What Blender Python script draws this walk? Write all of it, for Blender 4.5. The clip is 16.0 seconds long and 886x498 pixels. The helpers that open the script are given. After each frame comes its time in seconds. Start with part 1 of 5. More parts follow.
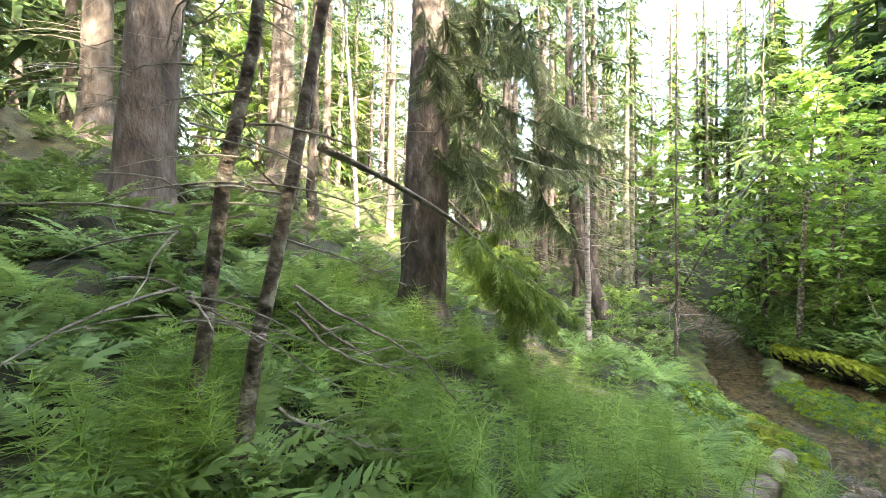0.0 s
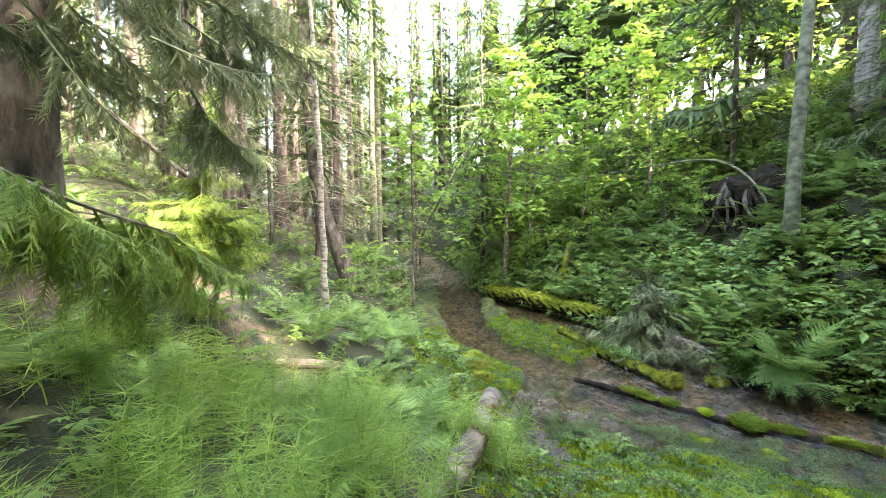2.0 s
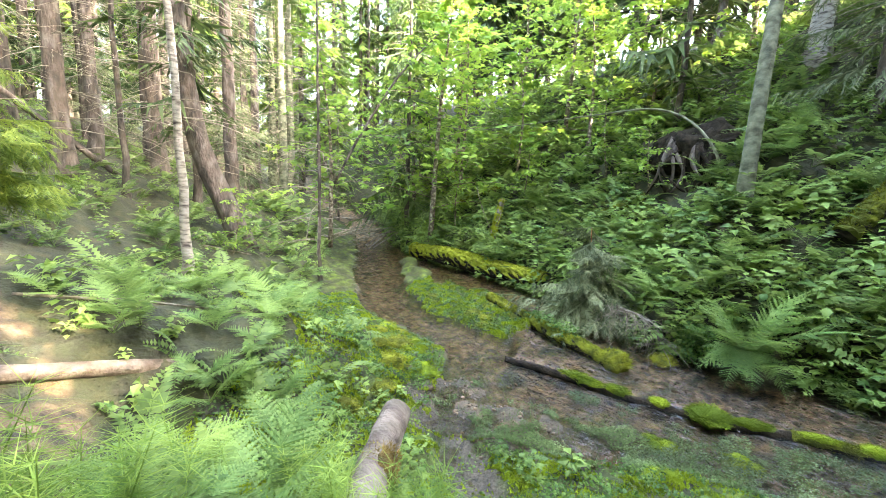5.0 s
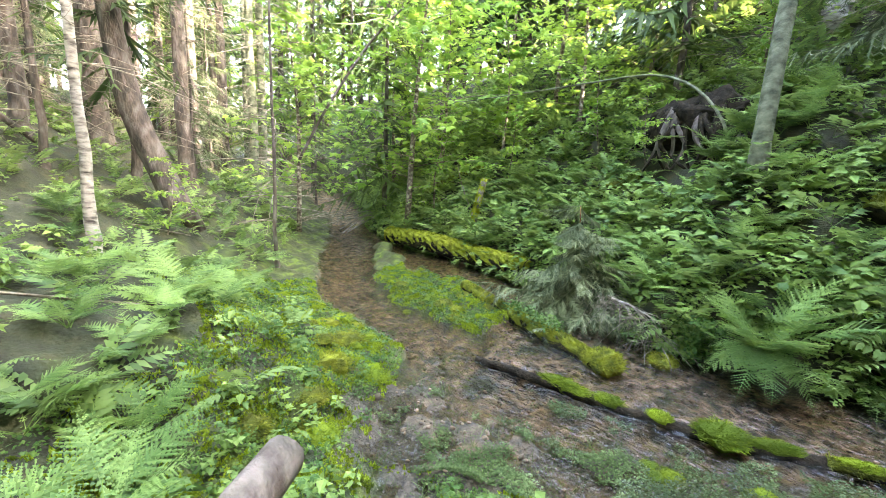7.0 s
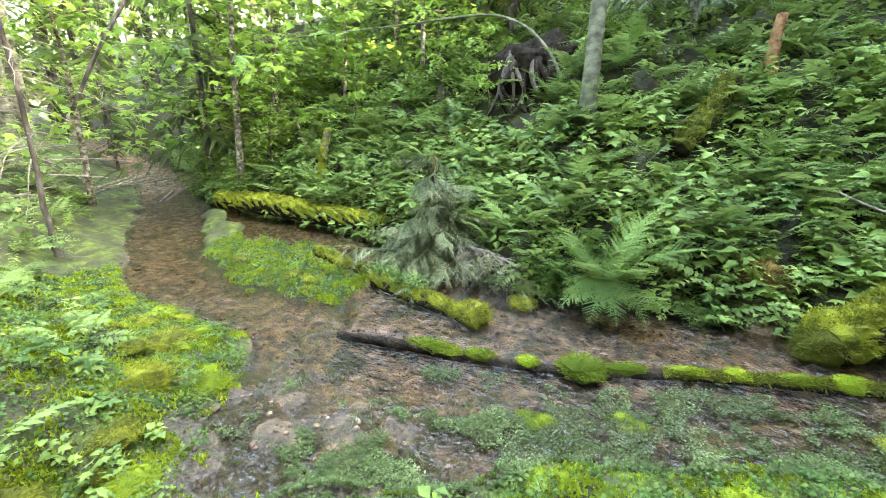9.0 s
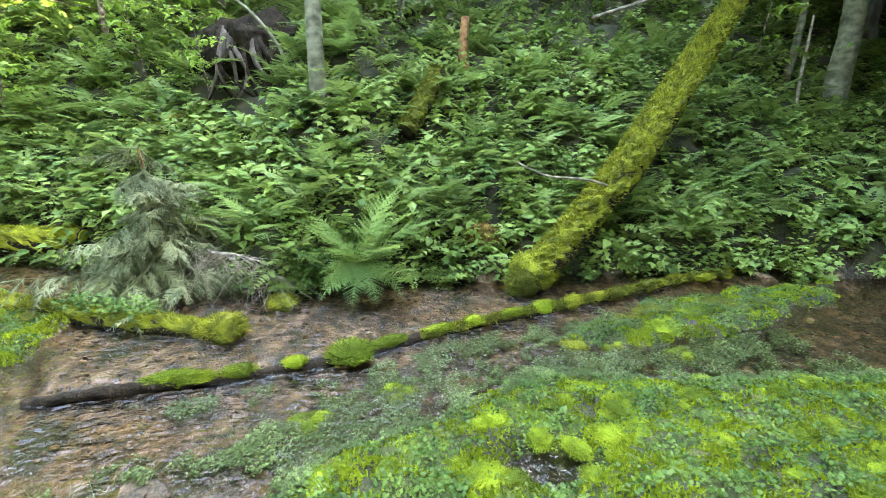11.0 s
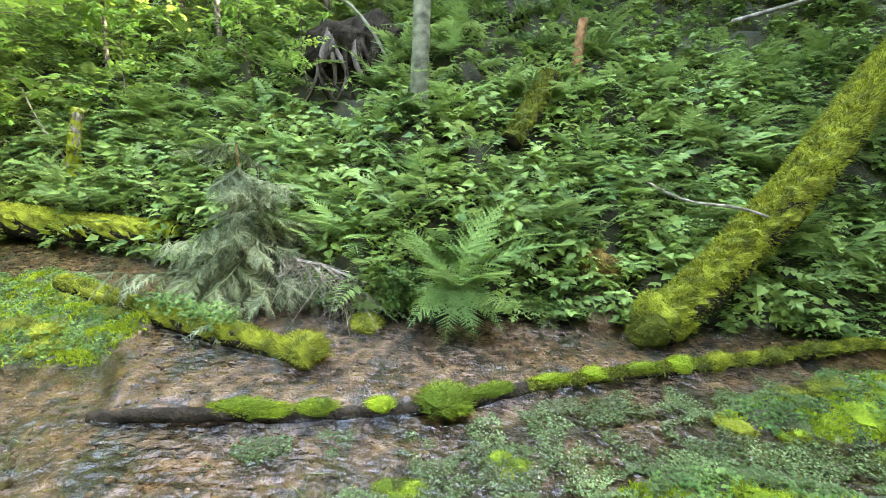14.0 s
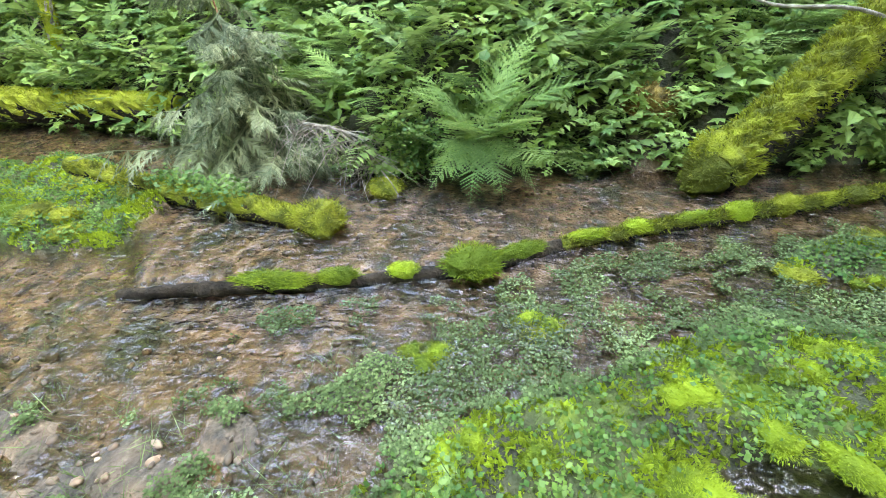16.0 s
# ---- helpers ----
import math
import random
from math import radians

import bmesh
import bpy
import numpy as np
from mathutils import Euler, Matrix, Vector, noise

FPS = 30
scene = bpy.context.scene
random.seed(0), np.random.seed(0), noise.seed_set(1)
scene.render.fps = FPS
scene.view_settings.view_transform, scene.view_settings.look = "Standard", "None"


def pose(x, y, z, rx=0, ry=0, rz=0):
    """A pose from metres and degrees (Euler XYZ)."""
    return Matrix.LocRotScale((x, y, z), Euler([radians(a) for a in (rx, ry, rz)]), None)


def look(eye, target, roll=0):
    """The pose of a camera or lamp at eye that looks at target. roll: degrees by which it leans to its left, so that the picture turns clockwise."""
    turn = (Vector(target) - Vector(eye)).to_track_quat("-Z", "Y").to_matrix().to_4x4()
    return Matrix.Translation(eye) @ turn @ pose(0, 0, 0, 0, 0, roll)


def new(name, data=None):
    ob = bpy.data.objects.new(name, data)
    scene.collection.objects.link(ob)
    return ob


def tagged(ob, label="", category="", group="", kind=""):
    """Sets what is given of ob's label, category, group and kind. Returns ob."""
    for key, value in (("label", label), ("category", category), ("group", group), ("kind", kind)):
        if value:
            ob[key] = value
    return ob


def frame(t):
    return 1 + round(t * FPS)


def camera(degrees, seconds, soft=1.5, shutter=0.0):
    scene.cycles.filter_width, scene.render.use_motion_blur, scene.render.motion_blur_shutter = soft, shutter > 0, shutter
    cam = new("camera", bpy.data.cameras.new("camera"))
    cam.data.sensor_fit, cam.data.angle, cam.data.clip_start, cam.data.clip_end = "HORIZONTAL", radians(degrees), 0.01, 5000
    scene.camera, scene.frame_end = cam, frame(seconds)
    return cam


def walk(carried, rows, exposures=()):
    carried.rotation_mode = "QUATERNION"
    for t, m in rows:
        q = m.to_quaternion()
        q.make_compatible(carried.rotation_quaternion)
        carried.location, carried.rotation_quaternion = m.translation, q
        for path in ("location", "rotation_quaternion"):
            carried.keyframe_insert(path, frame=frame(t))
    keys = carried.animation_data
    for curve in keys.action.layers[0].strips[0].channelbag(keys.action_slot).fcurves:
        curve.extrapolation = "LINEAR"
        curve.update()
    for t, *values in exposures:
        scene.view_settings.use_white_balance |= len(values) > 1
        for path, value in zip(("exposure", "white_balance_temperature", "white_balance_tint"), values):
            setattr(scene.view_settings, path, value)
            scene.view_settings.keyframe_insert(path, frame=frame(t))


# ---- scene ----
cam = camera(92.8, 16.0, soft=0.85)
METRES, EYE, TILT, LEAN, TURN = 5.5, 2.4, 0.0, 0.0, 0.0
ROWS = [
    (0.0, 0.0, 0.0, 0.0, -0.03, 1.74, -1.02),
    (0.5, 0.0307, 0.0429, -0.0083, -8.08, 1.48, -1.69),
    (1.0, 0.0553, 0.0863, -0.0112, -18.58, 1.04, -1.71),
    (1.5, 0.0909, 0.1166, -0.0176, -26.74, -0.86, -2.36),
    (2.0, 0.1326, 0.1492, -0.0207, -31.65, -3.33, 0.57),
    (2.5, 0.158, 0.1836, -0.0257, -40.17, -6.91, -0.89),
    (3.0, 0.1779, 0.2176, -0.0299, -41.39, -8.79, -1.09),
    (3.5, 0.2131, 0.2438, -0.0307, -41.6, -8.97, -0.89),
    (4.0, 0.2476, 0.2807, -0.0351, -40.74, -9.08, -1.93),
    (6.5, 0.4183, 0.3973, -0.0872, -41.77, -9.25, -2.03),
    (7.0, 0.4588, 0.4165, -0.0948, -42.14, -10.56, -2.65),
    (7.5, 0.4881, 0.4537, -0.0974, -42.75, -10.95, -3.08),
    (8.0, 0.5058, 0.4781, -0.1019, -45.86, -13.09, -1.89),
    (8.5, 0.5201, 0.4776, -0.1053, -52.85, -15.48, -1.12),
    (9.0, 0.5299, 0.4658, -0.1034, -62.03, -16.15, -1.2),
    (9.5, 0.5343, 0.4513, -0.1025, -75.65, -16.9, -1.12),
    (10.0, 0.5378, 0.4366, -0.1011, -86.97, -18.17, -0.88),
    (12.5, 0.5859, 0.4666, -0.1004, -96.45, -17.29, -0.9),
    (13.0, 0.6093, 0.4678, -0.1037, -91.46, -15.33, -0.87),
    (13.5, 0.638, 0.4898, -0.1134, -86.76, -15.12, -1.98),
    (14.0, 0.6598, 0.5114, -0.1219, -84.59, -15.74, -3.04),
    (14.5, 0.6738, 0.5105, -0.1336, -80.88, -20.48, -2.92),
    (15.0, 0.6933, 0.5007, -0.1399, -78.4, -23.47, -2.22),
    (15.5, 0.7035, 0.4979, -0.1475, -79.86, -29.33, 1.06),
    (16.0, 0.7131, 0.5004, -0.154, -81.88, -33.98, 2.26),
]
walk(cam, [(t, pose(0, 0, EYE, TILT, LEAN, TURN) @ pose(METRES * x, METRES * y, METRES * z, 90 + pitch, roll, yaw)) for t, x, y, z, yaw, pitch, roll in ROWS],
     [(0, 4.9, 8000, 12), (2, 5.15, 8000, 12), (4, 5.4, 8000, 12), (7.5, 5.6, 8000, 12), (10, 5.95, 8500, 12), (13, 5.95, 8500, 12), (16, 5.95, 8400, 12)])

# ---- world, sun ----
SUN_AZ, SUN_EL = radians(300), radians(35)          # direction towards the sun, counted from +x
world = bpy.data.worlds.new("sky")
world.use_nodes = True
scene.world = world
sky = world.node_tree.nodes.new("ShaderNodeTexSky")
sky.sky_type, sky.sun_disc = "NISHITA", False
sky.sun_elevation, sky.sun_rotation = SUN_EL, math.pi / 2 - SUN_AZ
sky.air_density, sky.dust_density, sky.ozone_density = 1.0, 2.5, 1.0
world.node_tree.nodes["Background"].inputs["Strength"].default_value = 0.15
world.node_tree.links.new(sky.outputs[0], world.node_tree.nodes["Background"].inputs["Color"])
sun = new("sun", bpy.data.lights.new("sun", "SUN"))
sun.data.energy, sun.data.angle, sun.data.color = 2.2, radians(0.6), (1.0, 0.95, 0.87)
sun.matrix_world = look((math.cos(SUN_AZ) * 60, math.sin(SUN_AZ) * 60, math.tan(SUN_EL) * 60), (0, 0, 0))


# ---- materials ----
def material(name, c1, c2, scale=8.0, rough=0.75, through_light=0.0, bump=0.4, bump_scale=40.0, detail=6.0, island=0.0, c3=None, spec=0.3, stretch=(1, 1, 1)):
    m = bpy.data.materials.new(name)
    m.use_nodes = True
    nt = m.node_tree
    bsdf, out = nt.nodes["Principled BSDF"], nt.nodes["Material Output"]
    bsdf.inputs["Roughness"].default_value = rough
    bsdf.inputs["Specular IOR Level"].default_value = spec
    co = nt.nodes.new("ShaderNodeNewGeometry")
    sc = nt.nodes.new("ShaderNodeVectorMath")
    sc.operation = "MULTIPLY"
    sc.inputs[1].default_value = stretch
    nt.links.new(co.outputs["Position"], sc.inputs[0])
    n1 = nt.nodes.new("ShaderNodeTexNoise")
    n1.inputs["Scale"].default_value, n1.inputs["Detail"].default_value = scale, detail
    nt.links.new(sc.outputs[0], n1.inputs["Vector"])
    ramp = nt.nodes.new("ShaderNodeValToRGB")
    ramp.color_ramp.elements[0].position, ramp.color_ramp.elements[1].position = 0.32, 0.68
    ramp.color_ramp.elements[0].color, ramp.color_ramp.elements[1].color = (*c1, 1), (*c2, 1)
    if c3:
        e = ramp.color_ramp.elements.new(0.52)
        e.color = (*c3, 1)
    fac = n1.outputs["Fac"]
    if island:
        info = nt.nodes.new("ShaderNodeObjectInfo")
        add = nt.nodes.new("ShaderNodeMath")
        add.operation = "ADD"
        nt.links.new(co.outputs["Random Per Island"], add.inputs[0])
        nt.links.new(info.outputs["Random"], add.inputs[1])
        ma = nt.nodes.new("ShaderNodeMath")
        ma.operation, ma.inputs[1].default_value = "MULTIPLY_ADD", island
        nt.links.new(add.outputs[0], ma.inputs[0])
        sub = nt.nodes.new("ShaderNodeMath")
        sub.operation, sub.inputs[1].default_value = "SUBTRACT", island
        nt.links.new(n1.outputs["Fac"], sub.inputs[0])
        nt.links.new(sub.outputs[0], ma.inputs[2])
        fac = ma.outputs[0]
    nt.links.new(fac, ramp.inputs["Fac"])
    nt.links.new(ramp.outputs["Color"], bsdf.inputs["Base Color"])
    if bump:
        n2 = nt.nodes.new("ShaderNodeTexNoise")
        n2.inputs["Scale"].default_value, n2.inputs["Detail"].default_value = bump_scale, 8
        nt.links.new(sc.outputs[0], n2.inputs["Vector"])
        b = nt.nodes.new("ShaderNodeBump")
        b.inputs["Strength"].default_value, b.inputs["Distance"].default_value = bump, 0.03
        nt.links.new(n2.outputs["Fac"], b.inputs["Height"])
        nt.links.new(b.outputs[0], bsdf.inputs["Normal"])
    if through_light:
        tr = nt.nodes.new("ShaderNodeBsdfTranslucent")
        hsv = nt.nodes.new("ShaderNodeHueSaturation")
        hsv.inputs["Hue"].default_value, hsv.inputs["Value"].default_value = 0.476, 1.5
        nt.links.new(ramp.outputs["Color"], hsv.inputs["Color"])
        nt.links.new(hsv.outputs["Color"], tr.inputs["Color"])
        mix = nt.nodes.new("ShaderNodeMixShader")
        mix.inputs["Fac"].default_value = through_light
        nt.links.new(bsdf.outputs[0], mix.inputs[1])
        nt.links.new(tr.outputs[0], mix.inputs[2])
        nt.links.new(mix.outputs[0], out.inputs["Surface"])
    return m


M_FERN = material("fern_green", (0.055, 0.12, 0.035), (0.18, 0.28, 0.08), 1.5, 0.55, 0.3, 0, island=0.25)
M_FERN_PALE = material("fern_pale", (0.11, 0.21, 0.06), (0.26, 0.40, 0.12), 1.5, 0.55, 0.35, 0, island=0.25)
M_HERB = material("herb_green", (0.06, 0.14, 0.035), (0.22, 0.34, 0.085), 1.2, 0.5, 0.28, 0, island=0.35)
M_CRESS = material("cress_green", (0.05, 0.13, 0.03), (0.15, 0.26, 0.055), 3, 0.45, 0.35, 0, island=0.3)
M_WATERPLANT = material("starwort_green", (0.07, 0.11, 0.04), (0.20, 0.28, 0.11), 3, 0.85, 0.25, 0, island=0.4, spec=0.1)
M_HORSETAIL = material("horsetail_green", (0.13, 0.24, 0.045), (0.34, 0.48, 0.11), 2, 0.6, 0.45, 0, island=0.3)
M_LEAF = material("maple_green", (0.10, 0.22, 0.04), (0.25, 0.40, 0.075), 0.8, 0.5, 0.5, 0, island=0.3)
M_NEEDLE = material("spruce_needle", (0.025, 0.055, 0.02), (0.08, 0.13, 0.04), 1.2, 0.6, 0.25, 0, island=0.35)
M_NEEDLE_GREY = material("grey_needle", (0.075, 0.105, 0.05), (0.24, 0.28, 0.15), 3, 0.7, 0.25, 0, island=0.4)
# brighter, yellower copy of the spruce needles: sunlight put into the colour
M_NEEDLE_LIT = material("sunlit_needle", (0.09, 0.17, 0.035), (0.24, 0.33, 0.07), 2, 0.6, 0.4, 0, island=0.35)
M_MOSS = material("moss", (0.09, 0.11, 0.013), (0.30, 0.34, 0.03), 9, 0.9, 0.2, 0.8, 90, island=0.4)
M_MOSS_BRIGHT = material("bright_moss", (0.09, 0.15, 0.012), (0.30, 0.42, 0.03), 5, 0.9, 0.3, 0.8, 90, island=0.4)
M_MOSS_RUST = material("rusty_moss", (0.06, 0.045, 0.015), (0.27, 0.19, 0.045), 12, 0.9, 0.1, 0.8, 90, island=0.2)
M_BARK = material("spruce_bark", (0.045, 0.04, 0.036), (0.18, 0.16, 0.145), 9, 0.9, 0, 1.0, 28, stretch=(1, 1, 0.45), c3=(0.11, 0.09, 0.075))
M_BARK_PALE = material("aspen_bark", (0.05, 0.058, 0.035), (0.22, 0.23, 0.155), 7, 0.8, 0, 0.5, 30, stretch=(1, 1, 1.4), c3=(0.14, 0.15, 0.095))
M_BIRCH = material("birch_bark", (0.06, 0.05, 0.045), (0.42, 0.40, 0.36), 8, 0.7, 0, 0.5, 30, stretch=(1, 1, 3.0), c3=(0.36, 0.33, 0.29))
M_STEM = material("lichen_bark", (0.06, 0.045, 0.036), (0.46, 0.41, 0.33), 13, 0.9, 0, 0.9, 40, stretch=(1, 1, 1.2), c3=(0.19, 0.15, 0.115))
M_DEAD = material("dead_wood", (0.13, 0.11, 0.085), (0.40, 0.36, 0.29), 14, 0.85, 0, 0.7, 50, c3=(0.25, 0.22, 0.17))
M_DARKWOOD = material("wet_dark_wood", (0.008, 0.007, 0.005), (0.04, 0.032, 0.022), 10, 0.8, 0, 0.8, 40, spec=0.08)
M_LOG = material("weathered_log", (0.07, 0.05, 0.04), (0.26, 0.215, 0.18), 9, 0.8, 0, 0.7, 45, c3=(0.16, 0.13, 0.105), stretch=(1, 0.5, 1))
M_RUST = material("rusty_bark", (0.14, 0.06, 0.025), (0.40, 0.22, 0.10), 12, 0.9, 0, 0.9, 50)
M_STONE = material("pebble", (0.10, 0.075, 0.05), (0.42, 0.31, 0.21), 6, 0.5, 0, 0.3, 60, island=0.5, c3=(0.25, 0.17, 0.11))
M_STRAW = material("straw", (0.30, 0.25, 0.13), (0.50, 0.43, 0.24), 6, 0.8, 0.2, 0, island=0.3)


def ground_material():
    m = bpy.data.materials.new("forest_floor")
    m.use_nodes = True
    nt = m.node_tree
    bsdf = nt.nodes["Principled BSDF"]
    geo = nt.nodes.new("ShaderNodeNewGeometry")

    def noise_node(scale, detail=8):
        n = nt.nodes.new("ShaderNodeTexNoise")
        n.inputs["Scale"].default_value, n.inputs["Detail"].default_value = scale, detail
        nt.links.new(geo.outputs["Position"], n.inputs["Vector"])
        return n

    def ramp(fac, stops):
        r = nt.nodes.new("ShaderNodeValToRGB")
        while len(r.color_ramp.elements) < len(stops):
            r.color_ramp.elements.new(0.5)
        for e, (p, c) in zip(r.color_ramp.elements, stops):
            e.position, e.color = p, (*c, 1)
        nt.links.new(fac, r.inputs["Fac"])
        return r.outputs["Color"]

    def mixed(fac, a, b):
        x = nt.nodes.new("ShaderNodeMix")
        x.data_type = "RGBA"
        nt.links.new(fac, x.inputs["Factor"])
        nt.links.new(a, x.inputs["A"])
        nt.links.new(b, x.inputs["B"])
        return x.outputs["Result"]

    at = nt.nodes.new("ShaderNodeVertexColor")
    at.layer_name = "zone"
    sep = nt.nodes.new("ShaderNodeSeparateColor")
    nt.links.new(at.outputs["Color"], sep.inputs["Color"])
    soil = ramp(noise_node(6).outputs["Fac"], [(0.3, (0.016, 0.014, 0.007)), (0.5, (0.03, 0.036, 0.012)), (0.72, (0.07, 0.062, 0.026))])
    bed = ramp(noise_node(9, 5).outputs["Fac"], [(0.34, (0.03, 0.024, 0.017)), (0.46, (0.13, 0.088, 0.052)), (0.58, (0.25, 0.165, 0.09)), (0.7, (0.36, 0.26, 0.17))])
    moss = ramp(noise_node(7).outputs["Fac"], [(0.32, (0.02, 0.03, 0.008)), (0.55, (0.07, 0.105, 0.014)), (0.7, (0.16, 0.23, 0.02))])
    mud = ramp(noise_node(30).outputs["Fac"], [(0.3, (0.02, 0.017, 0.013)), (0.6, (0.085, 0.07, 0.05)), (0.75, (0.16, 0.13, 0.10))])
    weed = ramp(noise_node(2.2, 4).outputs["Fac"], [(0.55, (0, 0, 0)), (0.66, (1, 1, 1))])
    dark = ramp(noise_node(14).outputs["Fac"], [(0.3, (0.012, 0.016, 0.008)), (0.7, (0.05, 0.06, 0.03))])
    bed = mixed(weed, bed, dark)
    c = mixed(sep.outputs[0], soil, bed)
    c = mixed(sep.outputs[1], c, moss)
    c = mixed(sep.outputs[2], c, mud)
    nt.links.new(c, bsdf.inputs["Base Color"])
    bsdf.inputs["Roughness"].default_value = 0.8
    b = nt.nodes.new("ShaderNodeBump")
    b.inputs["Strength"].default_value, b.inputs["Distance"].default_value = 0.9, 0.03
    nt.links.new(noise_node(45).outputs["Fac"], b.inputs["Height"])
    nt.links.new(b.outputs[0], bsdf.inputs["Normal"])
    return m


def water_material():
    m = bpy.data.materials.new("clear_water")
    m.use_nodes = True
    nt = m.node_tree
    nt.nodes.remove(nt.nodes["Principled BSDF"])
    out = nt.nodes["Material Output"]
    gl, tr = nt.nodes.new("ShaderNodeBsdfGlossy"), nt.nodes.new("ShaderNodeBsdfTransparent")
    gl.inputs["Roughness"].default_value = 0.04
    tr.inputs["Color"].default_value = (0.74, 0.67, 0.52, 1)
    fr = nt.nodes.new("ShaderNodeFresnel")
    fr.inputs["IOR"].default_value = 1.55
    geo = nt.nodes.new("ShaderNodeNewGeometry")
    sc = nt.nodes.new("ShaderNodeVectorMath")
    sc.operation = "MULTIPLY"
    sc.inputs[1].default_value = (1.6, 0.8, 1)
    nt.links.new(geo.outputs["Position"], sc.inputs[0])
    n = nt.nodes.new("ShaderNodeTexNoise")
    n.inputs["Scale"].default_value, n.inputs["Detail"].default_value = 12.0, 3.0
    n.inputs["Distortion"].default_value = 0.6
    nt.links.new(sc.outputs[0], n.inputs["Vector"])
    b = nt.nodes.new("ShaderNodeBump")
    b.inputs["Strength"].default_value, b.inputs["Distance"].default_value = 1.0, 0.05
    nt.links.new(n.outputs["Fac"], b.inputs["Height"])
    nt.links.new(b.outputs[0], gl.inputs["Normal"])
    nt.links.new(b.outputs[0], fr.inputs["Normal"])
    mix = nt.nodes.new("ShaderNodeMixShader")
    nt.links.new(fr.outputs[0], mix.inputs["Fac"])
    nt.links.new(tr.outputs[0], mix.inputs[1])
    nt.links.new(gl.outputs[0], mix.inputs[2])
    nt.links.new(mix.outputs[0], out.inputs["Surface"])
    return m


M_GROUND, M_WATER = ground_material(), water_material()

# ---- terrain ----
BANK_Y = np.array([-60, -6, -1.2, 0.2, 1.4, 2.0, 2.7, 3.16, 3.8, 4.5, 4.9, 5.15, 5.7, 6.6, 7.5, 8.5, 10.3, 12.8, 16, 60])
NEAR_X = np.array([6, 5.6, 5.6, 5.55, 5.7, 5.45, 5.1, 4.7, 4.05, 3.9, 4.2, 4.75, 5.15, 5.25, 5.12, 5.5, 6.5, 8.0, 9.6, 22])
FAR_Y = np.array([-60, -6, -3.5, -1.6, 1.1, 2.3, 3.0, 3.8, 4.6, 5.7, 6.9, 8.5, 10.8, 12.7, 16, 60])
FAR_X = np.array([7.6, 7.4, 7.5, 7.65, 7.45, 7.35, 7.2, 7.05, 7.6, 7.95, 8.25, 8.4, 8.6, 9.2, 10.9, 24])
WEIR_Y = np.array([-60, -6, -0.66, 0.66, 1.67, 2.35, 2.91, 3.54, 3.93, 4.36, 4.95, 5.3, 6.5, 8.0, 9.5, 11.5, 60])
WEIR_X = np.array([9, 8.5, 7.4, 6.9, 6.56, 6.3, 5.97, 5.82, 5.71, 5.66, 5.6, 6.1, 6.75, 7.1, 7.4, 8.6, 30])


def step(a, b, v):
    u = np.clip((v - a) / (b - a), 0, 1)
    return u * u * (3 - 2 * u)


def wave(x, y, seed, scale):
    """Smooth wandering value between about -1 and 1."""
    r = np.random.default_rng(seed)
    total = 0
    for k in range(6):
        a, p, f = r.uniform(0, 6.28), r.uniform(0, 6.28), r.uniform(0.6, 1.7) / scale
        total = total + np.sin((x * math.cos(a) + y * math.sin(a)) * f * 6.28 + p)
    return total / 3.2


def near_x(y):
    return np.interp(y, BANK_Y, NEAR_X)


def far_x(y):
    return np.interp(y, FAR_Y, FAR_X)


def bare(x, y):
    """The trodden earth strip through the horsetail."""
    return ((x - 1.42 + 0.24 * (y - 4.4) - 0.1 * np.sin(y * 3)) / 0.24) ** 2 + ((y - 5.3) / 1.6) ** 2 < 1


def muddy(x, y):
    """The wet trodden strip that leads down to the brook: 1 in its middle, 0 outside."""
    u = np.clip(((x - 3.15) * 1.15 + (y - 3.0) * 1.8) / (1.15 ** 2 + 1.8 ** 2), 0, 1)
    d = np.hypot(x - 3.15 - 1.15 * u, y - 3.0 - 1.8 * u)
    return step(0.27, 0.1, d + 0.13 * wave(x, y, 81, 0.5))


def level(x, y):
    return 0.075 * step(-0.06, 0.06, x - np.interp(y, WEIR_Y, WEIR_X))


def islands(x, y):
    left = np.interp(y, [5.2, 6.2, 6.6, 7.8, 9.9, 12], [5.78, 5.92, 5.86, 6.1, 7.45, 8.8])
    right = np.interp(y, [5.2, 5.6, 6.4, 7.0, 7.5, 8.3, 9.5, 11], [6.3, 6.75, 7.25, 7.5, 7.3, 7.25, 7.9, 8.5])
    a = np.minimum(np.minimum(x - left, right - x) / 0.28, np.minimum(y - 5.3, 10.8 - y) / 0.4)
    a = np.clip(a, -2, 1)
    b = 1 - ((x - 6.55 + 0.33 * (y + 0.4)) / 0.4) ** 2 - ((y + 0.7) / 2.1) ** 2
    return np.maximum(a, b) + 0.38 * wave(x, y, 14, 0.75) - 0.05


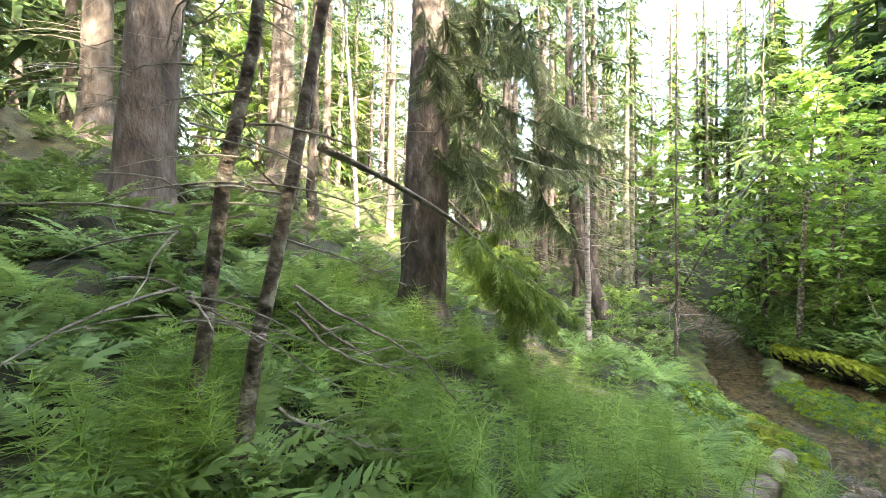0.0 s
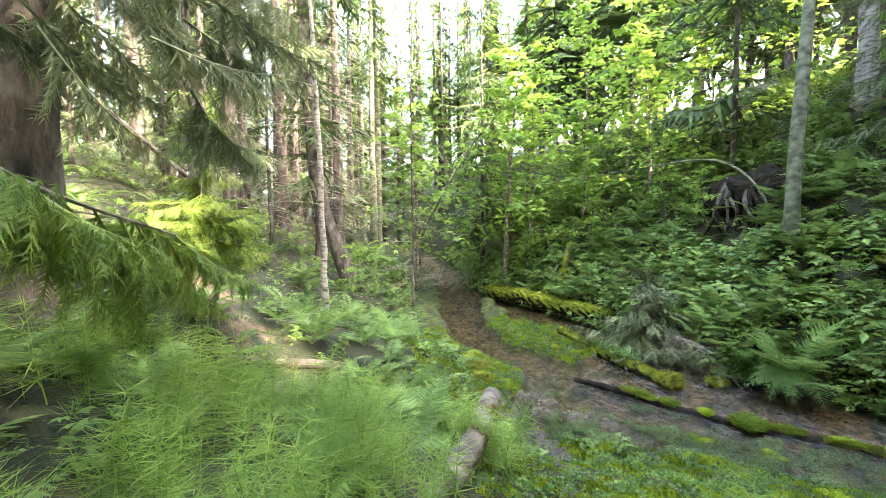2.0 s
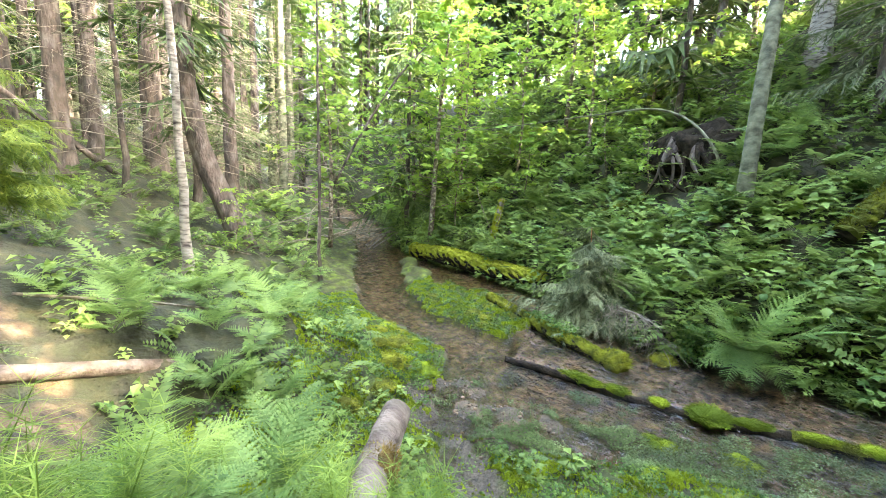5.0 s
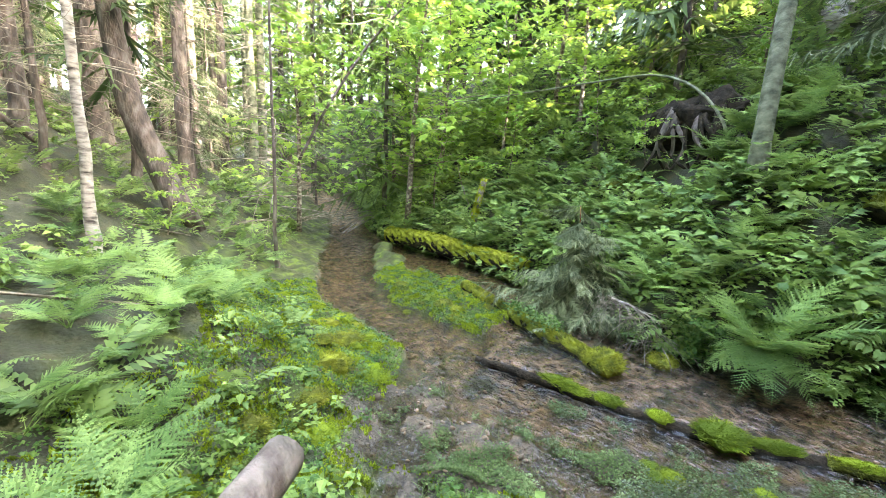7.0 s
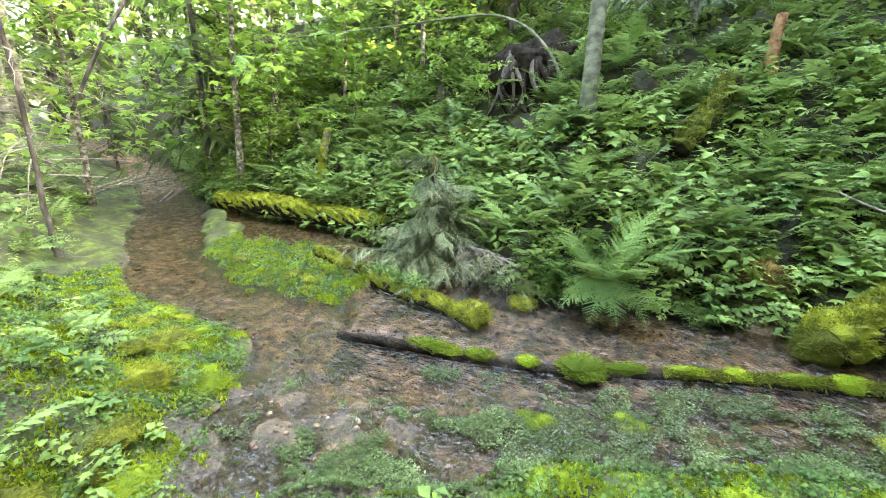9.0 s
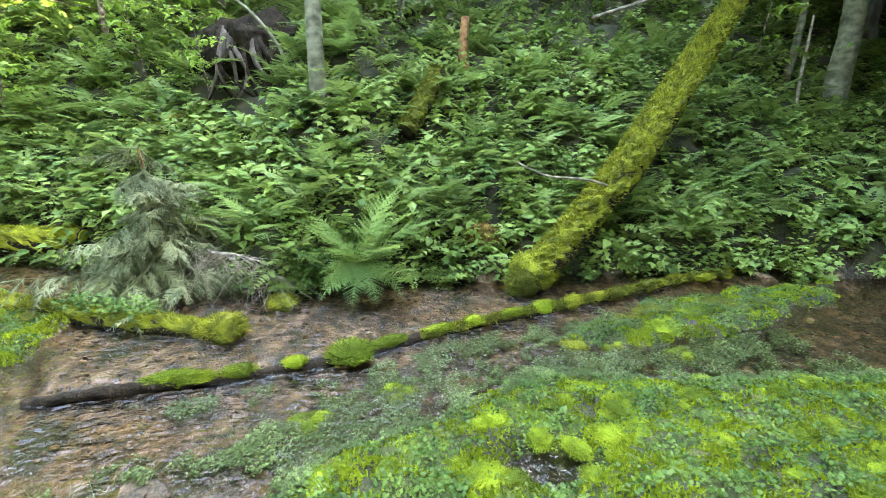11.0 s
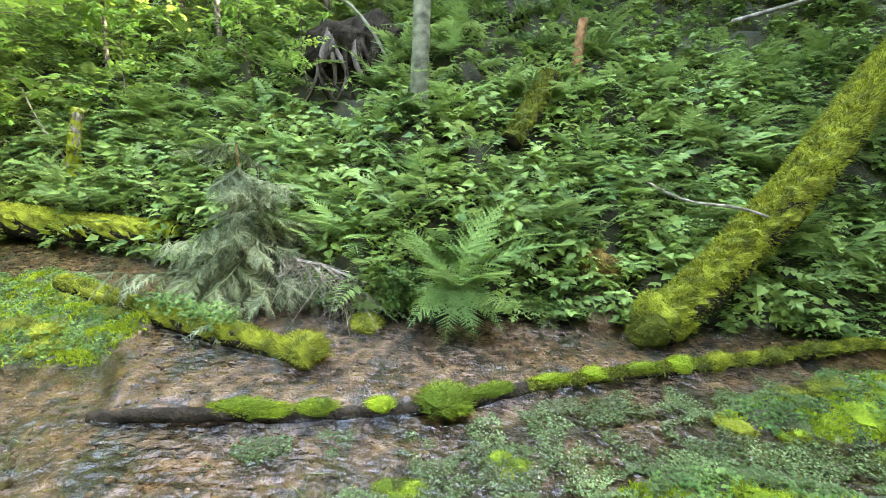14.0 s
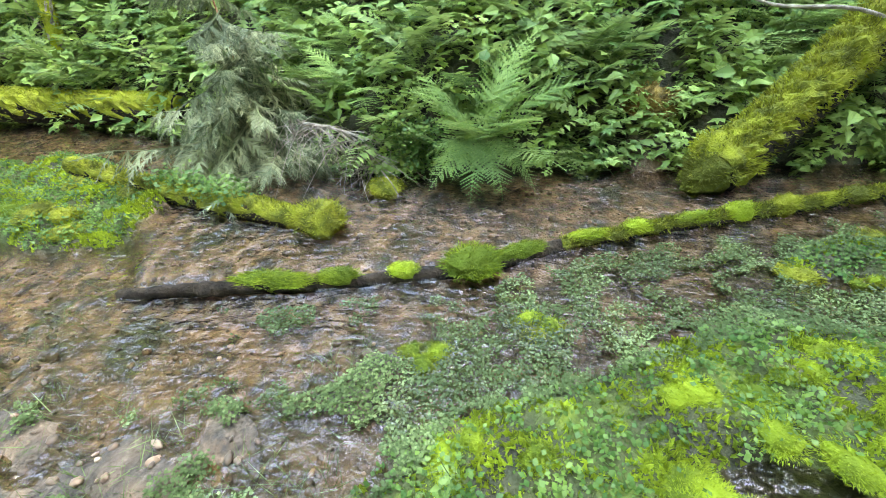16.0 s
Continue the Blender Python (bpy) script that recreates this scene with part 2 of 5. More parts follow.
def height(x, y):
    x, y = np.asarray(x, float), np.asarray(y, float)
    dl, dr = near_x(y) - x, x - far_x(y)
    dl = dl + 0.12 * wave(x, y, 3, 1.3)
    dr = dr + 0.12 * wave(x, y, 4, 1.1)
    k = np.interp(y, [-20, 0, 2.6, 3.6, 14, 30], [0.15, 0.2, 0.29, 0.41, 0.42, 0.3])
    left = 0.05 * step(0, 0.25, dl) + k * np.where(dl > 0.7, dl - 0.7, 0) + 0.05 * step(0.2, 0.8, dl)
    left = np.where(left > 4.5, 4.5 + (left - 4.5) * 0.35, left)
    left = left + 0.03 * wave(x, y, 41, 0.3) * step(0.02, 0.25, dl) * step(2.0, 1.0, dl)
    left = left + 0.07 * wave(x, y, 5, 1.6) * step(0.6, 2, dl) + 0.02 * wave(x, y, 6, 0.35) * step(0.05, 0.3, dl)
    right = 0.32 * step(0, 0.3, dr) + 0.86 * np.maximum(dr - 0.12, 0)
    right = np.where(right > 5.5, 5.5 + (right - 5.5) * 0.4, right)
    right = np.where(right > 9, 9 + (right - 9) * 0.1, right)
    right = right + 0.09 * wave(x, y, 7, 2.1) * step(0.2, 1, dr)
    bed = level(x, y) - 0.085 - 0.03 * wave(x, y, 8, 0.9) - 0.02 * wave(x, y, 9, 0.25)
    bed = bed + 0.145 * step(-0.2, 0.6, islands(x, y)) + 0.02 * wave(x, y, 6, 0.3)
    flats = step(1.1, 0.65, x - near_x(y) + 0.2 * wave(x, y, 13, 0.5)) * step(2.6, 3.4, y) * step(5.4, 4.9, y)
    bed = np.maximum(bed, flats * (0.01 + 0.03 * wave(x, y, 12, 0.5)) - 0.2 * (1 - flats))
    h = np.where(dl > 0, np.maximum(left, bed * step(0.3, 0, dl)), bed)
    h = np.where(dl <= 0, bed + 0.05 * step(-0.12, 0, dl), h)
    h = np.where(dr > 0, np.maximum(right, bed), h)
    h = h - 0.07 * np.exp(-((x - 4.72) / 0.22) ** 2 - ((y - 3.45) / 0.2) ** 2) - 0.03 * muddy(x, y) - 0.32 * np.exp(-((x - 4.75) / 0.16) ** 2 - ((y - 1.7) / 0.24) ** 2)
    return h + 0.07 * np.clip(y - 14, 0, 60) + 0.02 * np.clip(-y - 8, 0, 60)


# ---- mesh helpers ----
class Soup:
    """Collects triangles of many small pieces and turns them into one mesh."""

    def __init__(self):
        self.v, self.f, self.n = [], [], 0

    def put(self, tv, tf, m, t):
        k = len(t)
        if not k:
            return self
        v = np.einsum("kij,nj->kni", m, tv) + t[:, None, :]
        self.v.append(v.reshape(-1, 3))
        self.f.append((tf[None] + (self.n + np.arange(k) * len(tv))[:, None, None]).reshape(-1, 3))
        self.n += k * len(tv)
        return self

    def raw(self, v, f):
        self.v.append(np.asarray(v, float))
        self.f.append(np.asarray(f, int) + self.n)
        self.n += len(v)
        return self

    def arrays(self):
        return np.concatenate(self.v), np.concatenate(self.f)

    def mesh(self, name, mat, smooth=False):
        v, f = self.arrays()
        me = bpy.data.meshes.new(name)
        me.from_pydata(v, [], f)
        me.materials.append(mat)
        if smooth:
            me.shade_smooth()
        return me


def turns(yaw, tilt, roll, size):
    """Matrices that turn a piece built along +y with its face up: roll about y, tilt up about x, yaw about z."""
    k = len(yaw)
    cy, sy, ct, st, cr, sr = np.cos(yaw), np.sin(yaw), np.cos(tilt), np.sin(tilt), np.cos(roll), np.sin(roll)
    z, o = np.zeros(k), np.ones(k)
    rz = np.array([[cy, -sy, z], [sy, cy, z], [z, z, o]]).transpose(2, 0, 1)
    rx = np.array([[o, z, z], [z, ct, -st], [z, st, ct]]).transpose(2, 0, 1)
    ry = np.array([[cr, z, sr], [z, o, z], [-sr, z, cr]]).transpose(2, 0, 1)
    return rz @ rx @ ry * np.asarray(size).reshape(-1, 1, 1)


def tube(points, radii, sides=10, rough=0.0, seed=0, cap=True):
    """A tapered tube along a line of points, with an uneven skin."""
    p = np.asarray(points, float)
    r = np.asarray(radii, float)
    rng = np.random.default_rng(seed)
    d = np.gradient(p, axis=0)
    d /= np.linalg.norm(d, axis=1)[:, None]
    ref = np.where(np.abs(d[:, 2:3]) < 0.9, np.array([[0, 0, 1.0]]), np.array([[1.0, 0, 0]]))
    if len(p) > 2:
        ref = np.repeat(ref[len(p) // 2][None], len(p), 0)
    u = np.cross(d, ref)
    u /= np.linalg.norm(u, axis=1)[:, None]
    w = np.cross(d, u)
    a = np.arange(sides) / sides * 2 * math.pi
    rr = r[:, None] * (1 + rough * rng.normal(0, 1, (len(p), sides)))
    v = p[:, None] + rr[..., None] * (np.cos(a)[None, :, None] * u[:, None] + np.sin(a)[None, :, None] * w[:, None])
    v = v.reshape(-1, 3)
    i = np.arange(len(p) - 1)[:, None] * sides
    j = np.arange(sides)[None]
    jn = (j + 1) % sides
    q = np.stack([i + j, i + jn, i + sides + jn, i + sides + j], -1).reshape(-1, 4)
    f = np.concatenate([q[:, [0, 1, 2]], q[:, [0, 2, 3]]])
    if cap:
        n = len(v)
        v = np.concatenate([v, p[:1], p[-1:]])
        j = np.arange(sides)
        jn = (j + 1) % sides
        f = np.concatenate([f, np.stack([jn, j, np.full(sides, n)], 1), np.stack([j + n - sides, jn + n - sides, np.full(sides, n + 1)], 1)])
    return v, f


def smooth_line(points, n):
    """n points on a smooth line through the given ones."""
    p = np.asarray(points, float)
    s = np.concatenate([[0], np.cumsum(np.linalg.norm(np.diff(p, axis=0), axis=1))])
    t = np.linspace(0, s[-1], n)
    q = np.stack([np.interp(t, s, p[:, k]) for k in range(3)], 1)
    for _ in range(2):
        q[1:-1] = 0.25 * q[:-2] + 0.5 * q[1:-1] + 0.25 * q[2:]
    return q


def part(name, me, parent, label="", kind=""):
    ob = new(name, me)
    ob.parent = parent
    return tagged(ob, label, kind=kind)


def bough_parts(parent, count, u_yaw, tilt, roll, size, origin, mat, name="bough"):
    """Hangs single spruce boughs on a thing, each a part of its own."""
    m = turns(u_yaw, tilt, roll, size)
    for k in range(count):
        ob = part(name, bough_mesh(k % 3, mat), parent)
        ob.matrix_basis = Matrix.Translation(origin[k]) @ Matrix(m[k].tolist()).to_4x4()


BOUGH_MESHES = {}


def bough_mesh(k, mat):
    if (k, mat.name) not in BOUGH_MESHES:
        BOUGH_MESHES[k, mat.name] = tri_mesh("bough", *FINE_BOUGHS[k], mat, False)
    return BOUGH_MESHES[k, mat.name]


def base(name, x, y, z, label, category, group="", yaw=0.0):
    ob = new(name)
    ob.empty_display_size = 0.1
    ob.matrix_basis = pose(x, y, z, 0, 0, yaw)
    return tagged(ob, label, category, group)


def tri_mesh(name, v, f, mat, smooth=True):
    me = bpy.data.meshes.new(name)
    me.from_pydata(np.asarray(v), [], np.asarray(f))
    me.materials.append(mat)
    if smooth:
        me.shade_smooth()
    return me


# ---- small leaf shapes, built along +y ----
def leaf_shape(width=0.5, fold=0.12, droop=0.15):
    v = np.array([[0, 0, 0], [-width / 2, 0.42, fold], [0, 0.5, 0], [width / 2, 0.42, fold], [0, 1, -droop]])
    return v, np.array([[0, 2, 1], [0, 3, 2], [1, 2, 4], [2, 3, 4]])


def lobed_leaf():
    """A five-pointed maple-like leaf."""
    tips = [(-0.42, 0.18), (-0.55, 0.62), (0, 1.0), (0.55, 0.62), (0.42, 0.18)]
    dips = [(-0.26, 0.42), (-0.2, 0.62), (0.2, 0.62), (0.26, 0.42)]
    v = [(0, 0, 0), (0, 0.4, 0.04)]
    for k in range(5):
        v.append((*tips[k], -0.08))
        if k < 4:
            v.append((*dips[k], 0.03))
    f = [[1, k + 1, k] for k in range(2, 10)] + [[0, 1, 2], [0, 10, 1]]
    return np.array(v, float), np.array(f)


def blade():
    return np.array([[-0.5, 0, 0], [0.5, 0, 0], [0, 1.0, 0]]), np.array([[0, 1, 2]])


def frond(pairs=15, lace=6, arch=0.55, seed=0):
    """A fern frond one metre long along +y: rachis, pinnae and, where lace is set, pinnules."""
    rng = np.random.default_rng(seed)
    s = Soup()

    def rib(u):
        return np.array([0.03 * math.sin(3 * u + seed), u * (1 - 0.12 * u), 0.5 * arch * u - arch * u * u * 0.95])

    k = 7 if lace else 3
    line = np.array([rib(u) for u in np.linspace(0, 1, k)])
    s.raw(*tube(line, np.linspace(0.006, 0.0015, k), 3, cap=False))
    lv, lf = np.array([[0, 0, 0], [-0.17, 0.4, 0.03], [0.17, 0.4, 0.03], [0, 1, -0.1]]), np.array([[0, 2, 1], [1, 2, 3]])
    for k in range(pairs):
        u = 0.2 + 0.78 * k / (pairs - 1)
        w = 0.235 * min(1, (u - 0.08) / 0.28) * (1 - ((u - 0.2) / 0.8) ** 1.7) + 0.015
        for side in (-1, 1):
            o = rib(u + rng.uniform(-0.01, 0.01))
            ang = -side * (math.pi / 2 - 0.32 - 0.35 * u) + rng.normal(0, 0.06)
            drop = -0.18 + rng.normal(0, 0.08)
            if not lace:
                s.put(lv * (1, 1, 1), lf, turns(np.array([ang]), np.array([drop]), np.array([0.0]), w), o[None])
                continue
            m = turns(np.array([ang]), np.array([drop]), np.array([rng.normal(0, 0.1)]), w)[0]
            n = max(3, int(lace * (w / 0.22) ** 0.6) + 1)
            q = np.linspace(0.06, 0.94, n)
            pl = 0.15 * (1 - q * 0.75)
            for sd in (-1, 1):
                for qq, ln in zip(q, pl):
                    tv = np.array([[0, qq - 0.11, 0], [0, qq + 0.1, 0], [sd * ln * 0.95, qq + 0.05 + ln * 0.3, -0.03]])
                    s.raw(tv @ m.T + o, [[0, 1, 2]] if sd < 0 else [[0, 2, 1]])
    return s.arrays()


# ---- ground and water ----
def spaced(lo, hi, fine_lo, fine_hi, pitch, grow):
    """Grid lines, close together inside the fine stretch and ever wider outside it."""
    inner = np.arange(fine_lo, fine_hi, pitch)
    out_hi, out_lo, d = [fine_hi], [fine_lo - pitch], pitch
    while out_hi[-1] < hi:
        d *= grow
        out_hi.append(out_hi[-1] + d)
    d = pitch
    while out_lo[-1] > lo:
        d *= grow
        out_lo.append(out_lo[-1] - d)
    return np.concatenate([out_lo[::-1], inner, out_hi])


def grid_faces(nx, ny):
    i, j = np.meshgrid(np.arange(nx - 1), np.arange(ny - 1), indexing="ij")
    a = (i * ny + j).ravel()
    return np.stack([a, a + ny, a + ny + 1, a + 1], 1)


def build_ground():
    xs, ys = spaced(-400, 400, -3.0, 12.0, 0.075, 1.13), spaced(-300, 400, -4.0, 13.0, 0.085, 1.13)
    x, y = np.meshgrid(xs, ys, indexing="ij")
    z = height(x, y)
    me = bpy.data.meshes.new("ground")
    me.from_pydata(np.stack([x, y, z], -1).reshape(-1, 3), [], grid_faces(len(xs), len(ys)))
    dl, dr = near_x(y) - x, x - far_x(y)
    isl = islands(x, y)
    bed = step(0.05, -0.1, dl) * step(0.05, -0.05, dr) * step(0.25, 0.0, isl)
    bed = np.maximum(bed, 0.75 * bare(x, y))
    moss = step(-0.05, 0.1, dl) * step(2.3, 1.2, dl + 0.5 * wave(x, y, 21, 0.9)) + step(0.0, 0.3, isl) * step(0, -0.1, dl) * step(0, -0.1, dr)
    moss = np.clip(moss * (0.55 + 0.7 * wave(x, y, 22, 0.5)), 0, 1)
    mud = step(1.15, 0.6, x - near_x(y)) * step(2.9, 3.5, y) * step(5.4, 4.9, y) * step(0.4, 0.0, dl)
    mud = np.clip(np.maximum(mud * (0.8 + 0.8 * wave(x, y, 23, 0.4)), muddy(x, y)), 0, 1)
    silt = step(0.05, 0.3, np.interp(y, WEIR_Y, WEIR_X) - x) * step(4.2, 3.3, y) * step(0.0, -0.1, dl) * np.clip(0.62 + 0.7 * wave(x, y, 24, 0.55), 0, 1)
    mud = np.maximum(mud, silt)
    layer = me.color_attributes.new("zone", "FLOAT_COLOR", "POINT")
    layer.data.foreach_set("color", np.stack([bed, moss, mud, np.ones_like(bed)], -1).astype(np.float32).ravel())
    me.materials.append(M_GROUND)
    me.shade_smooth()
    tagged(new("ground", me), "forest floor of dark soil, needle litter and bright moss", "ground", kind="structure")


def build_water():
    xs, ys = np.arange(2.5, 12.0, 0.05), np.arange(-9, 14.5, 0.05)
    x, y = np.meshgrid(xs, ys, indexing="ij")
    z = level(x, y) + 0.006 * wave(x, y, 31, 0.5) + 0.004 * wave(x, y, 32, 0.17)
    f = grid_faces(len(xs), len(ys))
    p = np.stack([x, y, z], -1).reshape(-1, 3)
    g = height(p[:, 0], p[:, 1])
    keep = (g[f] < z.reshape(-1)[f] + 0.06).any(1)
    me = bpy.data.meshes.new("water")
    me.from_pydata(p, [], f[keep])
    me.materials.append(M_WATER)
    me.shade_smooth()
    tagged(new("water", me), "shallow clear rippling brook over brown gravel", "brook", kind="structure")


build_ground()
build_water()


def on_ground(x, y, lift=0.0):
    return float(height(x, y)) + lift


# ---- trees ----
def twig_comb(seed, pairs=6, width=0.16):
    """A spruce twig one metre long: fine axis and pairs of needle clumps."""
    rng = np.random.default_rng(seed)
    s = Soup()
    bv, bf = blade()
    bv = bv * (width, 1, 1)
    u = np.repeat(np.linspace(0.02, 0.95, pairs), 2)
    side = np.tile([-1, 1], pairs)
    yaw = -side * rng.uniform(0.45, 0.85, len(u))
    s.put(bv, bf, turns(yaw, rng.normal(-0.2, 0.2, len(u)), rng.normal(0, 0.6, len(u)), 0.38 - 0.2 * u), np.stack([0 * u, u, -0.15 * u * u], 1))
    s.put(bv * (0.5, 1, 1), bf, turns(np.zeros(1), np.array([-0.1]), np.zeros(1), np.ones(1)), np.zeros((1, 3)))
    return s.arrays()


def bough(seed, pairs=9, fine=6, hang=0.5):
    """A spruce bough one metre long along +y with hanging side twigs."""
    rng = np.random.default_rng(seed)
    s = Soup()
    n = 6 if fine > 4 else 3
    u = np.linspace(0, 1, n)
    line = np.stack([0.06 * np.sin(3 * u + seed), u, -0.25 * u + 0.18 * u ** 3], 1)
    s.raw(*tube(line, np.linspace(0.014, 0.003, n), 3, cap=False))
    tv, tf = twig_comb(seed, fine, 0.16 if fine > 4 else 0.3)
    u = np.repeat(np.linspace(0.12, 1.0, pairs), 2)
    k = len(u)
    side = np.tile([-1, 1], pairs)
    o = np.stack([np.interp(u, np.linspace(0, 1, n), line[:, j]) for j in range(3)], 1)
    yaw = -side * rng.uniform(0.6, 1.15, k) * (1 - 0.4 * u)
    s.put(tv, tf, turns(yaw, -rng.uniform(0.1, 1.0, k) * hang * 1.6, rng.normal(0, 0.4, k), (0.48 - 0.26 * u) * rng.uniform(0.7, 1.25, k)), o)
    return s.arrays()


BOUGHS = [bough(k) for k in range(4)]
FAR_BOUGHS = [bough(k + 20, 7, 2, 0.5) for k in range(4)]
FINE_BOUGHS = [bough(k + 10, 12, 13, 0.7) for k in range(3)]


def spruce_crown(seed, start=0.25, boughs=60, spread=0.115, kinds=BOUGHS):
    """The living crown of a spruce of height 1."""
    rng = np.random.default_rng(seed)
    s = Soup()
    h = start + (1 - start) * np.sort(rng.uniform(0, 1, boughs)) ** 0.9
    ln = spread * (1.05 - (h - start) / (1 - start)) ** 0.75 * rng.uniform(0.65, 1.25, boughs)
    yaw = np.arange(boughs) * 2.4 + rng.normal(0, 0.4, boughs)
    m = turns(yaw, rng.normal(-0.12, 0.18, boughs) + 0.3 * (h > 0.8), rng.normal(0, 0.2, boughs), ln)
    for k in range(4):
        sel = np.arange(boughs) % 4 == k
        s.put(*kinds[k], m[sel], np.stack([0 * h, 0 * h, h], 1)[sel])
    return s


def dead_twigs(seed, lo, hi, count, length, radius):
    """Bare lower branches round a stem of radius 'radius', each forked and sagging."""
    rng = np.random.default_rng(seed)
    made = []
    for k in range(count):
        s = Soup()
        made.append(s)
        a, z, ln = rng.uniform(0, 6.28), rng.uniform(lo, hi), length * rng.uniform(0.4, 1.2)
        d = np.array([math.cos(a), math.sin(a), rng.uniform(-0.35, 0.25)])
        u = np.linspace(0, 1, 6)[:, None]
        line = d * (u * ln + radius * 0.7) + np.array([0, 0, z]) + np.concatenate([rng.normal(0, 0.02, (6, 2)) * ln, -0.22 * ln * u ** 2], 1)
        s.raw(*tube(line, np.linspace(0.0045, 0.0012, 6) * (0.8 + ln), 4, cap=False))
        for q in range(rng.integers(2, 6)):
            i = rng.integers(1, 5)
            e = line[i] + np.array([*(rng.normal(0, 1, 2)), rng.normal(-0.3, 0.4)]) * ln * 0.17
            s.raw(*tube(np.stack([line[i], (line[i] + e) / 2 + rng.normal(0, 0.01, 3), e]), [0.002, 0.0016, 0.0008], 3, cap=False))
    return made


def joined(soups):
    s = Soup()
    for q in soups:
        s.raw(*q.arrays())
    return s


def trunk_mesh(name, h, r, lean, mat, seed, bend=0.0, sides=14, flare=0.5):
    """A tapered trunk; lean is the sideways shift of its top in metres, bend bows it."""
    rng = np.random.default_rng(seed)
    z = np.concatenate([[-0.3, 0.0, 0.08, 0.2, 0.4, 0.7, 1.1], np.linspace(1.6, h, 13)])
    u = np.clip(z / h, 0, 1)
    x = lean[0] * u + bend * np.sin(u * 9) * np.clip(z, 0, 1) * 0.5
    y = lean[1] * u + 0.5 * bend * np.cos(u * 7) * np.clip(z, 0, 1) * 0.5
    line = np.stack([x, y, z], 1) + np.concatenate([rng.normal(0, 0.012, (len(z), 2)), np.zeros((len(z), 1))], 1)
    rad = r * (1 - 0.93 * u ** 0.9) * (1 + flare * np.exp(-np.clip(z, 0, 9) / 0.22))
    return tri_mesh(name, *tube(line, rad, sides, 0.05, seed), mat)


THIN_DEAD = [joined(dead_twigs(k + 7, 1.0, 7.0, 16, 1.1, 0.12)).mesh("dead_twigs", M_DEAD) for k in range(2)]
CROWNS = [spruce_crown(k, 0.36, 52, 0.095, FAR_BOUGHS).mesh("crown", M_NEEDLE) for k in range(3)]
needle_spray = Soup()
for q in range(7):
    needle_spray.put(blade()[0] * (0.2, 1, 1), blade()[1], turns(np.array([(-1) ** q * (0.25 + 0.08 * q)]), np.array([-0.25 - 0.05 * q]), np.array([0.5 * math.sin(q * 2.1)]), 0.75 - 0.07 * q), np.array([[0, 0.13 * q, -0.03 * q]]))
PLAIN_CROWN = spruce_crown(44, 0.1, 170, 0.13, [needle_spray.arrays()] * 4).mesh("crown", M_NEEDLE)
GREY_CROWN = spruce_crown(9, 0.08, 62, 0.17, BOUGHS).mesh("crown", M_NEEDLE_GREY)
LOW_CROWNS = [spruce_crown(k + 5, 0.08, 70, 0.15, FAR_BOUGHS).mesh("crown", M_NEEDLE) for k in range(2)]
DEAD = [joined(dead_twigs(k, 0.8, 7.0, 95, 1.15, 0.12)).mesh("dead_branches", M_DEAD) for k in range(3)]


def spruce(x, y, h, r, seed, lean=(0, 0), low=False, dead=True, mat=M_BARK, label="tall spruce with grey scaly bark and bare lower branches", group="spruce wood", bend=0.0, crown=True, sparse=False, light=False):
    t = base("spruce_tree", x, y, on_ground(x, y, -0.03), label, "tree", group)
    part("trunk", trunk_mesh("trunk", h, r, lean, mat, seed, bend), t)
    if crown:
        c = part("crown", PLAIN_CROWN if light else GREY_CROWN if h < 9 else (LOW_CROWNS if low else CROWNS)[seed % (2 if low else 3)], t, "drooping dark green needle boughs")
        c.matrix_basis = Matrix.Rotation(seed * 1.7, 4, "Z") @ Matrix.Diagonal((h, h, h, 1))
    if dead:
        d = part("dead_brush", THIN_DEAD[seed % 2] if sparse else DEAD[seed % 3], t, "thin grey dead twigs", "stuff")
        d.matrix_basis = Matrix.Rotation(seed * 2.3, 4, "Z") @ Matrix.Diagonal((1, 1, 1, 1))
    return t


# trees that stand near the walk
spruce(-3.3, 4.6, 21, 0.30, 1, (0.5, 0.2), label="thick old spruce on the fern slope")
spruce(-0.22, 4.75, 20, 0.27, 2, (0.1, 0.1), label="thick grey spruce beside the sunlit bough")
spruce(-4.1, 10.4, 20, 0.33, 3)
spruce(-1.3, 10.2, 17, 0.10, 4)
spruce(-5.2, 6.2, 19, 0.22, 5)
spruce(1.66, 11.3, 18, 0.15, 6)
spruce(1.0, 12.4, 18, 0.12, 7)
spruce(2.16, 13.0, 19, 0.13, 8)
spruce(2.1, 14.8, 19, 0.10, 9)
spruce(3.3, 14.2, 20, 0.24, 10)
spruce(4.7, 13.2, 18, 0.16, 11)
spruce(5.6, 16.5, 20, 0.2, 12)
spruce(4.4, 17.4, 20, 0.18, 13)
spruce(2.43, 11.0, 9, 0.055, 14, crown=False)
spruce(3.6, 11.4, 11, 0.08, 15, crown=False)
spruce(7.6, 17.5, 19, 0.17, 16, mat=M_BARK_PALE, label="pale straight trunk beyond the brook")
spruce(8.3, 18.6, 20, 0.17, 17, mat=M_BARK_PALE, label="pale straight trunk beyond the brook")
spruce(5.2, 9.4, 8, 0.035, 18, crown=False, label="slim young spruce with dry twigs on the bank")
spruce(9.6, 12.6, 13, 0.075, 19, low=True, label="slim dark spruce over the far bank")
spruce(11.63, 5.68, 12, 0.07, 20, low=True, label="slim dark spruce on the steep slope")
spruce(12.1, 3.6, 18, 0.17, 21, mat=M_BIRCH, label="pale birch-like trunk high on the slope")
spruce(10.9, 2.6, 8, 0.06, 31, low=True)
spruce(11.8, 0.4, 12, 0.08, 32, low=True)
spruce(-2.2, 7.0, 14, 0.09, 33)

